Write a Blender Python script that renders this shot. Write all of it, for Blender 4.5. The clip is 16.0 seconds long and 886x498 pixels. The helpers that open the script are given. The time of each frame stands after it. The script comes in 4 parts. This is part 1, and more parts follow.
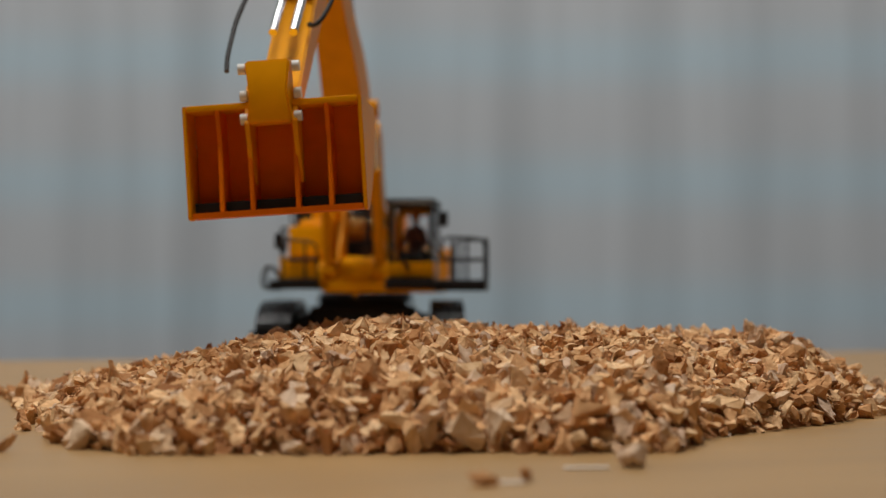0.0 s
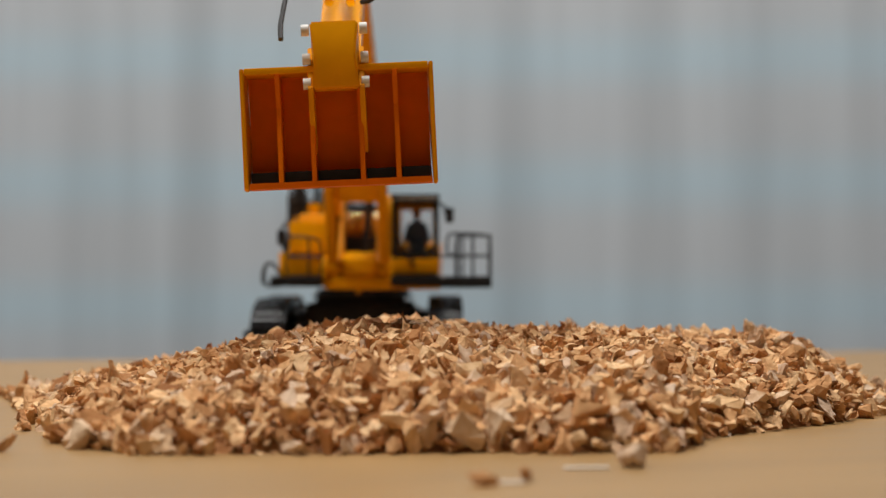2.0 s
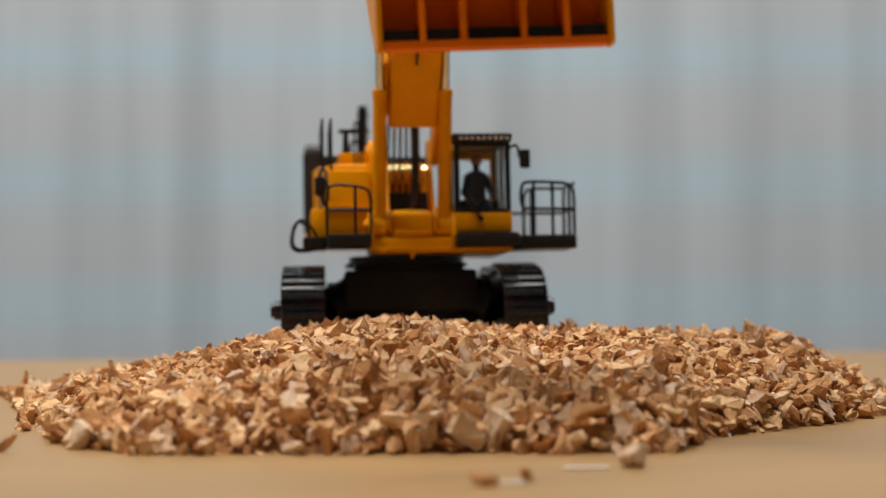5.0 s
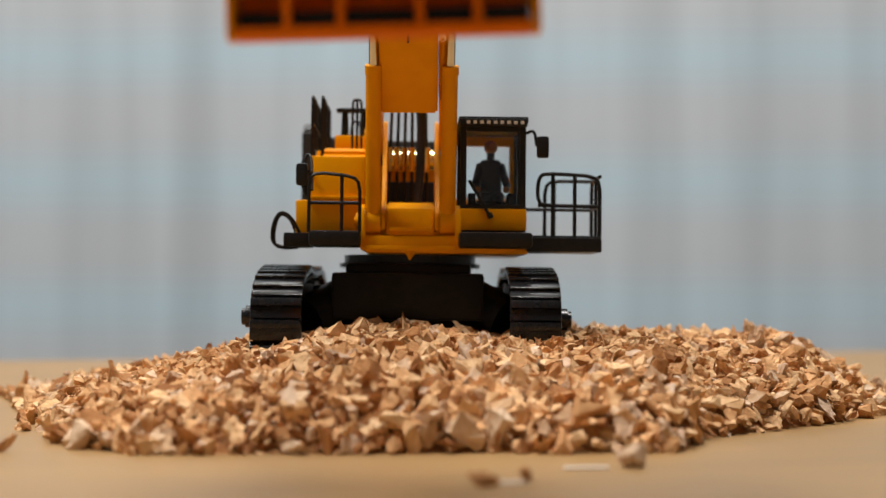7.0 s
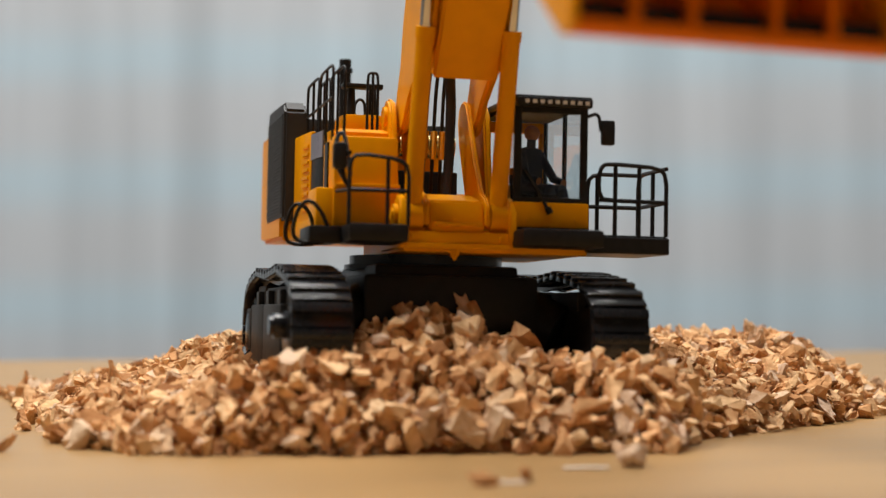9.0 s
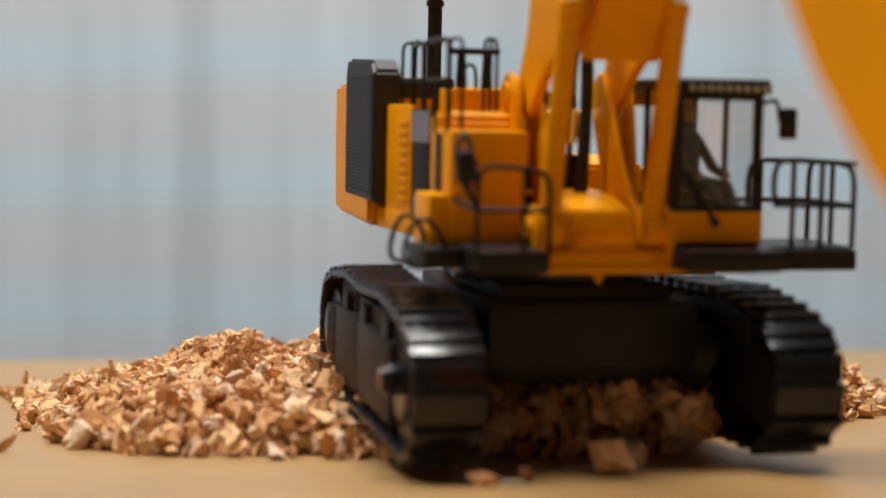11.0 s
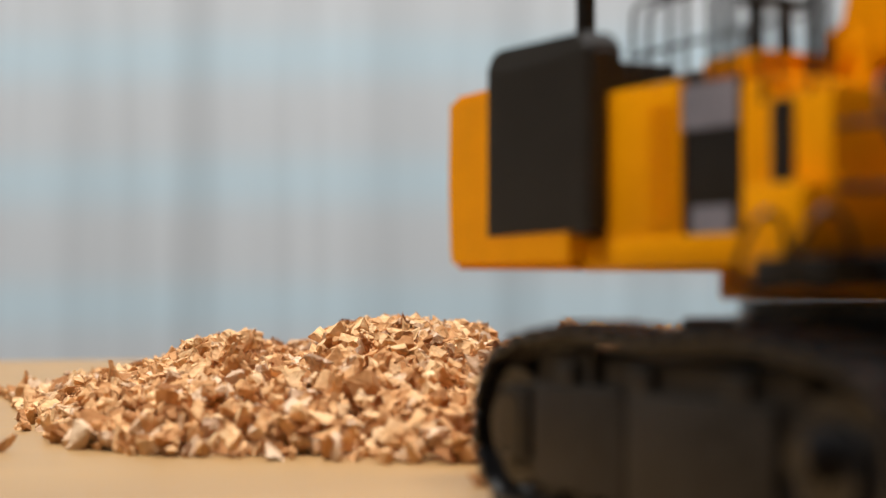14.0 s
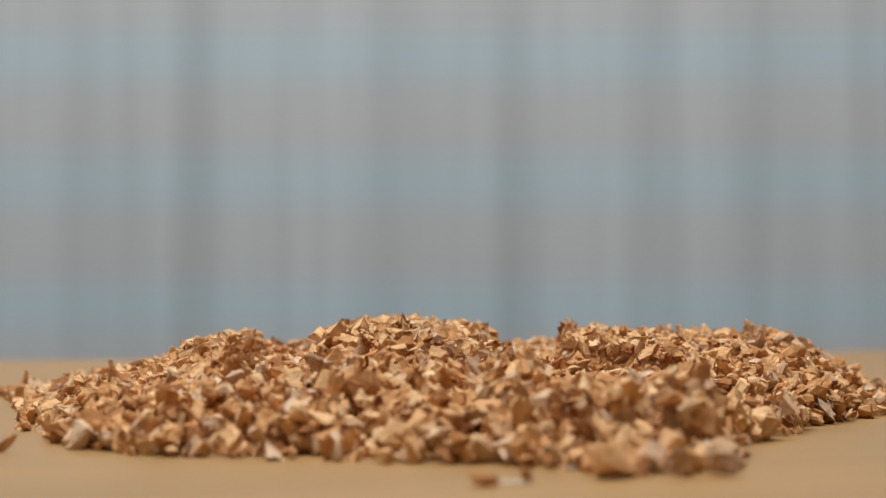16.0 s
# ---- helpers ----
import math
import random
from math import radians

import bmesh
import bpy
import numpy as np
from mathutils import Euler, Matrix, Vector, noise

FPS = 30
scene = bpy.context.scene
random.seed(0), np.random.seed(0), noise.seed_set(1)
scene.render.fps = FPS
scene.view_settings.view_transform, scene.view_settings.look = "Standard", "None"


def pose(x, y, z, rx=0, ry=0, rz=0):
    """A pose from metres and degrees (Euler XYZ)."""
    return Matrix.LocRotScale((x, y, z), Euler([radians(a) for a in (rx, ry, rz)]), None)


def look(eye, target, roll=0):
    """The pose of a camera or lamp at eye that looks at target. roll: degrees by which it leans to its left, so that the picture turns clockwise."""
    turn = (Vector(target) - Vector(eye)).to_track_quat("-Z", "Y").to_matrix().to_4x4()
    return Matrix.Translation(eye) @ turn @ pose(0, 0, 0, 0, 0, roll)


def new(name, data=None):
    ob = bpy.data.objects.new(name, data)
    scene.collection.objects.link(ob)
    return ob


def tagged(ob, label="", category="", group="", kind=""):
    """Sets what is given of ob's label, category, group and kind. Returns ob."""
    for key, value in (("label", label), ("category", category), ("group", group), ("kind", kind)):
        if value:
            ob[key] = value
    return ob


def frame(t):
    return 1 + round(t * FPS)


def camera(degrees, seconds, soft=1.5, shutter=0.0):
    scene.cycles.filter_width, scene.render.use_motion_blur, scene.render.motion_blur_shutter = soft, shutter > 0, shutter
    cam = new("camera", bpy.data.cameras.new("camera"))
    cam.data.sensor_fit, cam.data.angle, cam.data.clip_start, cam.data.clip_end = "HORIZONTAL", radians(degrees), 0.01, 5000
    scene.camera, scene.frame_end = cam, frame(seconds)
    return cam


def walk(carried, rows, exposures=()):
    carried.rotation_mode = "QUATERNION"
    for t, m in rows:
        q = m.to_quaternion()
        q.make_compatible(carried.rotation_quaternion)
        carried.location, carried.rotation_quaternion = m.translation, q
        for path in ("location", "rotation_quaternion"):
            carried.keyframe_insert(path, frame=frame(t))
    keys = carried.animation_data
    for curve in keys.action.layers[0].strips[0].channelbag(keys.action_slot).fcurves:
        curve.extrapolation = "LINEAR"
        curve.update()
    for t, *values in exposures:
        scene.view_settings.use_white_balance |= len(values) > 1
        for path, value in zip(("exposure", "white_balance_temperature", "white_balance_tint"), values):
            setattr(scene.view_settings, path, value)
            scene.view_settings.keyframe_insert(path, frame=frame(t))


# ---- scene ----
# ---- camera ----
# The camera stands still on the table, 39 mm above it, and looks slightly up through a long lens.
cam = camera(31.28, 16.0, soft=1.35)
cam.data.dof.use_dof = True
cam.data.dof.focus_distance = 0.462
cam.data.dof.aperture_fstop = 10.2
EYE = pose(0, 0, 0.03896, 91.445, 0, 0)
walk(cam, [(0.0, EYE), (16.0, EYE)],
     exposures=[(0.0, -1.0), (0.5, -0.97), (1.0, -0.7), (2.5, -0.6), (3.5, -0.57), (6.3, -0.35), (9.0, -0.19), (11.5, -0.2), (12.5, 0.05), (13.5, -0.02), (14.5, -0.1), (15.0, -0.08), (15.6, -0.3), (16.0, -0.6)])

# ---- light ----
world = bpy.data.worlds.new("room_air")
scene.world = world
world.use_nodes = True
world.node_tree.nodes["Background"].inputs[0].default_value = (0.75, 0.8, 0.85, 1)
world.node_tree.nodes["Background"].inputs[1].default_value = 0.1


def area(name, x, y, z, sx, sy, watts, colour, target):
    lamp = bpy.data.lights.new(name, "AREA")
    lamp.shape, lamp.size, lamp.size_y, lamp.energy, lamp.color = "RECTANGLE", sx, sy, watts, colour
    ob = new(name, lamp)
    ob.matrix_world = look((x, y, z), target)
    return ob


# Unseen lamps without fixtures: one overhead, two fills for curtain and left side.
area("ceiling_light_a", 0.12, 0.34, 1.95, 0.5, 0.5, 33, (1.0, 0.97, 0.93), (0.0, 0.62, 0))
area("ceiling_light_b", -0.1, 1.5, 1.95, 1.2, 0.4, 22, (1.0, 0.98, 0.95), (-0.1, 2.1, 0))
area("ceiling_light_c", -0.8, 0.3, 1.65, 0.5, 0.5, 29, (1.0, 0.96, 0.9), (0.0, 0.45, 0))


# ---- materials ----
def material(name, colour, rough=0.5, metal=0.0, vary=0.12, scale=300.0, bump=0.0, bump_scale=900.0, second=None, spec=0.5, coat=0.0):
    """A surface with colour variation at two scales and fine relief."""
    m = bpy.data.materials.new(name)
    m.use_nodes = True
    nt = m.node_tree
    b = nt.nodes["Principled BSDF"]
    b.inputs["Roughness"].default_value, b.inputs["Metallic"].default_value = rough, metal
    b.inputs["Specular IOR Level"].default_value = spec
    b.inputs["Coat Weight"].default_value = coat
    co = nt.nodes.new("ShaderNodeTexCoord")
    n1, n2 = nt.nodes.new("ShaderNodeTexNoise"), nt.nodes.new("ShaderNodeTexNoise")
    n1.inputs["Scale"].default_value, n2.inputs["Scale"].default_value = scale * 0.15, scale
    n1.inputs["Detail"].default_value, n2.inputs["Detail"].default_value = 3, 5
    add = nt.nodes.new("ShaderNodeMath")
    add.operation = "ADD"
    ramp = nt.nodes.new("ShaderNodeMapRange")
    ramp.inputs[1].default_value, ramp.inputs[2].default_value = 0.7, 1.3
    mix = nt.nodes.new("ShaderNodeMix")
    mix.data_type = "RGBA"
    dark = second or tuple(c * (1 - 2 * vary) for c in colour)
    mix.inputs[6].default_value, mix.inputs[7].default_value = (*dark, 1), (*(min(1, c * (1 + vary)) for c in colour), 1)
    L = nt.links.new
    for n in (n1, n2):
        L(co.outputs["Object"], n.inputs["Vector"])
    L(n1.outputs[0], add.inputs[0]), L(n2.outputs[0], add.inputs[1])
    L(add.outputs[0], ramp.inputs[0]), L(ramp.outputs[0], mix.inputs[0]), L(mix.outputs[2], b.inputs["Base Color"])
    rr = nt.nodes.new("ShaderNodeMapRange")
    rr.inputs[3].default_value, rr.inputs[4].default_value = max(0.02, rough - 0.08), min(1, rough + 0.08)
    L(n2.outputs[0], rr.inputs[0]), L(rr.outputs[0], b.inputs["Roughness"])
    if bump:
        n3, bp = nt.nodes.new("ShaderNodeTexNoise"), nt.nodes.new("ShaderNodeBump")
        n3.inputs["Scale"].default_value, n3.inputs["Detail"].default_value = bump_scale, 6
        bp.inputs["Strength"].default_value, bp.inputs["Distance"].default_value = bump, 0.0006
        L(co.outputs["Object"], n3.inputs["Vector"]), L(n3.outputs[0], bp.inputs["Height"]), L(bp.outputs[0], b.inputs["Normal"])
    return m


YELLOW = material("yellow_paint", (0.86, 0.355, 0.001), 0.38, vary=0.05, scale=120, spec=0.09)
# Same yellow paint; the redness of bounced shade is put into this colour.
BUCKET_SHADE = material("bucket_yellow_in_shade", (0.84, 0.19, 0.001), 0.45, vary=0.06, scale=150, spec=0.1)
BLACK = material("black_plastic", (0.0145, 0.014, 0.0145), 0.42, vary=0.2, scale=400, spec=0.25)
TRACK = material("black_track_plastic", (0.0125, 0.0125, 0.014), 0.22, vary=0.2, scale=500, spec=0.45)
FRAME_DARK = material("dark_track_frame", (0.021, 0.0185, 0.017), 0.5, vary=0.35, scale=300, bump=0.15, spec=0.25)
GREY = material("dark_grey_grille", (0.019, 0.0185, 0.019), 0.5, vary=0.2, scale=400)
SILVER = material("chrome_rod", (0.75, 0.75, 0.76), 0.14, 1.0, vary=0.05)
WHITE = material("white_pin_plastic", (0.72, 0.70, 0.66), 0.4, vary=0.05)
STRIPE = material("grey_blue_decal", (0.22, 0.23, 0.30), 0.4, vary=0.1)
RUBBER = material("black_hose_rubber", (0.012, 0.012, 0.013), 0.6)
BRASS = material("pale_gold_fitting", (0.95, 0.74, 0.34), 0.16, 0.9, vary=0.1)
CREAM = material("cream_plastic", (0.75, 0.66, 0.55), 0.5, vary=0.05)
CLOTHES = material("figure_dark_blue", (0.036, 0.046, 0.075), 0.5)
SKIN = material("figure_orange_brown", (0.5, 0.2, 0.07), 0.6)


def glass_material():
    m = bpy.data.materials.new("cab_glass")
    m.use_nodes = True
    b = m.node_tree.nodes["Principled BSDF"]
    b.inputs["Base Color"].default_value = (0.95, 0.97, 0.97, 1)
    b.inputs["Roughness"].default_value, b.inputs["Transmission Weight"].default_value, b.inputs["IOR"].default_value = 0.02, 1.0, 1.38
    return m


GLASS = glass_material()


def stone_material():
    """Crushed tan stone: every piece has its own tone, with grain and dull facets."""
    m = material("crushed_tan_stone", (0.60, 0.33, 0.17), 0.85, vary=0.1, scale=420, bump=0.9, bump_scale=900, spec=0.2)
    nt = m.node_tree
    b = nt.nodes["Principled BSDF"]
    L = nt.links.new
    geo, info = nt.nodes.new("ShaderNodeNewGeometry"), nt.nodes.new("ShaderNodeObjectInfo")
    add, frac = nt.nodes.new("ShaderNodeMath"), nt.nodes.new("ShaderNodeMath")
    add.operation, frac.operation = "ADD", "FRACT"
    L(geo.outputs["Random Per Island"], add.inputs[0]), L(info.outputs["Random"], add.inputs[1]), L(add.outputs[0], frac.inputs[0])
    ramp = nt.nodes.new("ShaderNodeValToRGB")
    e = ramp.color_ramp.elements
    e[0].position, e[0].color = 0.0, (0.40, 0.18, 0.07, 1)
    e[1].position, e[1].color = 1.0, (0.94, 0.73, 0.52, 1)
    for p, c in ((0.14, (0.64, 0.34, 0.15, 1)), (0.45, (0.93, 0.59, 0.31, 1)), (0.8, (0.96, 0.69, 0.41, 1)), (0.93, (0.76, 0.57, 0.43, 1))):
        k = e.new(p)
        k.color = c
    L(frac.outputs[0], ramp.inputs[0])
    mul = nt.nodes.new("ShaderNodeMix")
    mul.data_type, mul.blend_type = "RGBA", "MULTIPLY"
    mul.inputs[0].default_value = 1.0
    grain = next(n for n in nt.nodes if n.bl_idname == "ShaderNodeMix" and n != mul)
    grain.inputs[6].default_value, grain.inputs[7].default_value = (0.64, 0.52, 0.40, 1), (1, 1, 1, 1)
    L(ramp.outputs[0], mul.inputs[6]), L(grain.outputs[2], mul.inputs[7]), L(mul.outputs[2], b.inputs["Base Color"])
    return m


STONE = stone_material()


def wood_material():
    m = material("pale_beech_table", (0.385, 0.226, 0.086), 0.42, vary=0.08, scale=60)
    nt = m.node_tree
    co, mp = next(n for n in nt.nodes if n.bl_idname == "ShaderNodeTexCoord"), nt.nodes.new("ShaderNodeMapping")
    mp.inputs["Scale"].default_value = (0.35, 3.0, 1.0)
    nt.links.new(co.outputs["Object"], mp.inputs["Vector"])
    for n in nt.nodes:
        if n.bl_idname == "ShaderNodeTexNoise":
            nt.links.new(mp.outputs[0], n.inputs["Vector"])
    return m


WOOD = wood_material()


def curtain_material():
    """Pale curtain: lamp flicker painted as soft blue and grey bands across, uneven grey stripes down."""
    m = bpy.data.materials.new("pale_banded_curtain")
    m.use_nodes = True
    nt = m.node_tree
    b = nt.nodes["Principled BSDF"]
    b.inputs["Roughness"].default_value = 0.9
    L = nt.links.new

    def maths(kind, a, k):
        n = nt.nodes.new("ShaderNodeMath")
        n.operation = kind
        n.inputs[1].default_value = k
        L(a, n.inputs[0])
        return n.outputs[0]

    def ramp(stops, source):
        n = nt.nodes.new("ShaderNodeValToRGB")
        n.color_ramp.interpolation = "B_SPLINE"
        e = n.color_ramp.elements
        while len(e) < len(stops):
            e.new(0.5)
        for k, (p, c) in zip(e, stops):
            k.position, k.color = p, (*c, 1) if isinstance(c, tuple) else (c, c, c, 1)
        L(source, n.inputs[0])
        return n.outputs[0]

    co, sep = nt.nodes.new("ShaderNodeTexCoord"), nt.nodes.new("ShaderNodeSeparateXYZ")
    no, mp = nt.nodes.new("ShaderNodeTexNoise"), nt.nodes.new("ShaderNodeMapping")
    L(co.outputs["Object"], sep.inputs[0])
    # The flicker of the light goes into the colour as these bands.
    flicker_grey, blue = (0.572, 0.602, 0.637), (0.522, 0.652, 0.732)
    bands = ramp([(0.0, flicker_grey), (0.2, flicker_grey), (0.42, blue), (0.58, blue), (0.8, flicker_grey), (1.0, flicker_grey)],
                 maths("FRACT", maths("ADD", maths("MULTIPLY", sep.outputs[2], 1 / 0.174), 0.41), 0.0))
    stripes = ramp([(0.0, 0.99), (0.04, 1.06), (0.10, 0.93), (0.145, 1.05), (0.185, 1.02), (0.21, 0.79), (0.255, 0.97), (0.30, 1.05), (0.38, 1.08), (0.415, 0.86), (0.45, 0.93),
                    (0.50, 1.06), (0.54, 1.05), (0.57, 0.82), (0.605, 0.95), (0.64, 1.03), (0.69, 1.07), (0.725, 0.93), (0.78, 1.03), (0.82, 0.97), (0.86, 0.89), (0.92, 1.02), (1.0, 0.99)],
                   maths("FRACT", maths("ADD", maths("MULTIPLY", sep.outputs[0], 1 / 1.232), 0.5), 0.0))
    no.inputs["Scale"].default_value = 11.0
    mp.inputs["Scale"].default_value = (2.2, 1.0, 0.1)
    L(co.outputs["Object"], mp.inputs[0]), L(mp.outputs[0], no.inputs["Vector"])
    thread = nt.nodes.new("ShaderNodeMapRange")
    thread.inputs[1].default_value, thread.inputs[2].default_value, thread.inputs[3].default_value, thread.inputs[4].default_value = 0.32, 0.68, 0.93, 1.05
    L(no.outputs[0], thread.inputs[0])
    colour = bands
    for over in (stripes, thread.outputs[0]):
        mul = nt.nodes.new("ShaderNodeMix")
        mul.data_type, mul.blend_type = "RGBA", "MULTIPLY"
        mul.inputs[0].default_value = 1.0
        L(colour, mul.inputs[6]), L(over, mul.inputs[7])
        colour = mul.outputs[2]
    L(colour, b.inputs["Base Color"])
    return m


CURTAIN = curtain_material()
PLASTER = material("plain_wall_paint", (0.36, 0.36, 0.35), 0.8, vary=0.03, scale=5)
CARPET = material("grey_floor", (0.25, 0.25, 0.25), 0.8, vary=0.1, scale=20)


# ---- helpers of the scene ----
def part(name, bm, mat, parent=None, label="", mm=0.001, smooth=False):
    """Links a bmesh, drawn in millimetres, as one mesh object."""
    bm.transform(Matrix.Scale(mm, 4))
    bmesh.ops.recalc_face_normals(bm, faces=bm.faces)
    me = bpy.data.meshes.new(name)
    bm.to_mesh(me)
    bm.free()
    me.materials.append(mat)
    if smooth:
        me.shade_smooth()
        me.set_sharp_from_angle(angle=radians(35))
    ob = new(name, me)
    ob.parent = parent
    if label:
        ob["label"] = label
    return ob


def box(bm, x0, x1, y0, y1, z0, z1, bevel=0.0, m=None):
    got = bmesh.ops.create_cube(bm, size=1)["verts"]
    mat = Matrix.Translation(((x0 + x1) / 2, (y0 + y1) / 2, (z0 + z1) / 2)) @ Matrix.Diagonal((x1 - x0, y1 - y0, z1 - z0, 1))
    bmesh.ops.transform(bm, matrix=(m or Matrix()) @ mat, verts=got)
    if bevel:
        edges = {e for v in got for e in v.link_edges}
        bmesh.ops.bevel(bm, geom=list(edges), offset=bevel, segments=2, affect="EDGES", profile=0.6)
    return bm


def boxes(*rows, bevel=0.0):
    bm = bmesh.new()
    for r in rows:
        box(bm, *r, bevel=bevel)
    return bm


def rod(bm, a, b, r, seg=14, r2=None):
    a, b = Vector(a), Vector(b)
    q = (b - a).to_track_quat("Z", "Y").to_matrix().to_4x4()
    bmesh.ops.create_cone(bm, cap_ends=True, segments=seg, radius1=r, radius2=r if r2 is None else r2, depth=(b - a).length,
                          matrix=Matrix.Translation((a + b) / 2) @ q)
    return bm


def pipe(bm, points, r, seg=8):
    """One bent tube through the points, its corners rounded."""
    pts = [Vector(p) for p in points]
    for _ in range(2 if len(pts) > 2 else 0):
        cut = [pts[0]]
        for a, b in zip(pts, pts[1:]):
            k = min(0.25, 2.2 / max(0.01, (b - a).length))
            cut += [a.lerp(b, k), a.lerp(b, 1 - k)]
        pts = cut + [pts[-1]]
    rings, side = [], None
    for i, p in enumerate(pts):
        way = (pts[min(i + 1, len(pts) - 1)] - pts[max(i - 1, 0)]).normalized()
        side = way.orthogonal() if side is None else side - way * side.dot(way)
        side.normalize()
        up = way.cross(side)
        rings.append([bm.verts.new(p + r * (side * math.cos(6.2832 * k / seg) + up * math.sin(6.2832 * k / seg))) for k in range(seg)])
    for a, b in zip(rings, rings[1:]):
        for k in range(seg):
            bm.faces.new((a[k], a[(k + 1) % seg], b[(k + 1) % seg], b[k]))
    bm.faces.new(rings[0][::-1]), bm.faces.new(rings[-1])
    return bm


def slab(bm, outline, x0, x1, bevel=0.0):
    """An outline in (y, z), extruded from x0 to x1."""
    v = [bm.verts.new((x0, y, z)) for y, z in outline]
    f = bm.faces.new(v)
    got = bmesh.ops.extrude_face_region(bm, geom=[f])["geom"]
    verts = [g for g in got if isinstance(g, bmesh.types.BMVert)]
    bmesh.ops.translate(bm, verts=verts, vec=(x1 - x0, 0, 0))
    if bevel:
        edges = {e for w in v + verts for e in w.link_edges}
        bmesh.ops.bevel(bm, geom=list(edges), offset=bevel, segments=2, affect="EDGES")
    return bm


def thing(name, label, category, group="", kind=""):
    return tagged(new(name), label, category, group, kind)


# ---- the room and the table ----
def sheet(name, x0, x1, y0, y1, z0, z1, mat, label):
    ob = part(name, boxes((x0, x1, y0, y1, z0, z1)), mat, mm=1.0)
    return tagged(ob, label, name.split("_")[0], kind="structure")


sheet("floor", -3, 3, -2.5, 3.2, -0.80, -0.75, CARPET, "plain grey floor far below the table")
sheet("ceiling", -3, 3, -2.5, 3.2, 2.0, 2.1, PLASTER, "plain white ceiling over the table")
sheet("wall_north", -3, 3, 3.1, 3.2, -0.75, 2.0, PLASTER, "plain wall behind the curtain")
sheet("wall_south", -3, 3, -2.6, -2.5, -0.75, 2.0, PLASTER, "plain pale wall closing the room")
sheet("wall_west", -3.1, -3, -2.5, 3.1, -0.75, 2.0, PLASTER, "plain pale wall closing the room")
sheet("wall_east", 3, 3.1, -2.5, 3.1, -0.75, 2.0, PLASTER, "plain pale wall closing the room")


def table():
    t = thing("table", "pale beech wooden table with a satin top under the stones", "table")
    bm = bmesh.new()
    box(bm, -0.95, 0.95, -0.55, 0.895, -0.03, 0.0, bevel=0.003)
    part("tabletop", bm, WOOD, t, mm=1.0)
    for x in (-0.85, 0.85):
        for y in (-0.45, 0.83):
            part("leg", boxes((x - 0.03, x + 0.03, y - 0.03, y + 0.03, -0.75, -0.0305)), WOOD, t, mm=1.0)
    t.matrix_world = pose(0, 0, 0, 0, 0, 15.0)


table()


def curtain():
    """One hanging sheet with uneven folds."""
    rng = np.random.default_rng(4)
    folds = [(rng.uniform(0, 6.28), k, a) for k, a in ((19, 0.005), (31, 0.003), (9, 0.012))]
    bm = bmesh.new()
    xs = np.linspace(-1.6, 1.6, 420)
    rows = []
    for z in np.linspace(-0.7, 1.9, 14):
        rows.append([bm.verts.new((x, sum(a * math.sin(k * x + p + 0.12 * z) for p, k, a in folds), z)) for x in xs])
    for a, b in zip(rows, rows[1:]):
        for i in range(len(xs) - 1):
            bm.faces.new((a[i], a[i + 1], b[i + 1], b[i]))
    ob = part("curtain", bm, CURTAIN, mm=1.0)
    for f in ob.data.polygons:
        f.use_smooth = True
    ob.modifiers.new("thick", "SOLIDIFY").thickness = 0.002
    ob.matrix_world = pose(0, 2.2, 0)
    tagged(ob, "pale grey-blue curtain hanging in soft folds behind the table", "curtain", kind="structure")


curtain()


# ---- the stone pile ----
CREST = ((-172, 0), (-140, 5), (-122, 9), (-96, 14), (-69, 21), (-42, 26), (-24, 28.6), (-6, 28.6), (12, 25.8), (39, 25.8), (66, 25), (84, 23.6), (104, 24.5), (112, 25.6), (122, 20), (137, 11), (172, 0))
FRONT = ((-172, 608), (-156, 566), (-119, 458), (-92, 389), (-73, 371), (56, 377), (70, 414), (99, 443), (134, 486), (172, 600))


def along(table_rows, x):
    return float(np.interp(x, [r[0] for r in table_rows], [r[1] for r in table_rows]))


def height(x, y):
    """The pile's height in mm at x, y mm, before the machine comes."""
    f = along(FRONT, x)
    b = 520 + 140 * math.sqrt(max(0.02, 1 - (x / 176) ** 2))
    u = (y - f) / (b - f)
    if u <= 0 or u >= 1:
        return 0.0
    return along(CREST, x) * math.sin(math.pi * u) ** 0.42


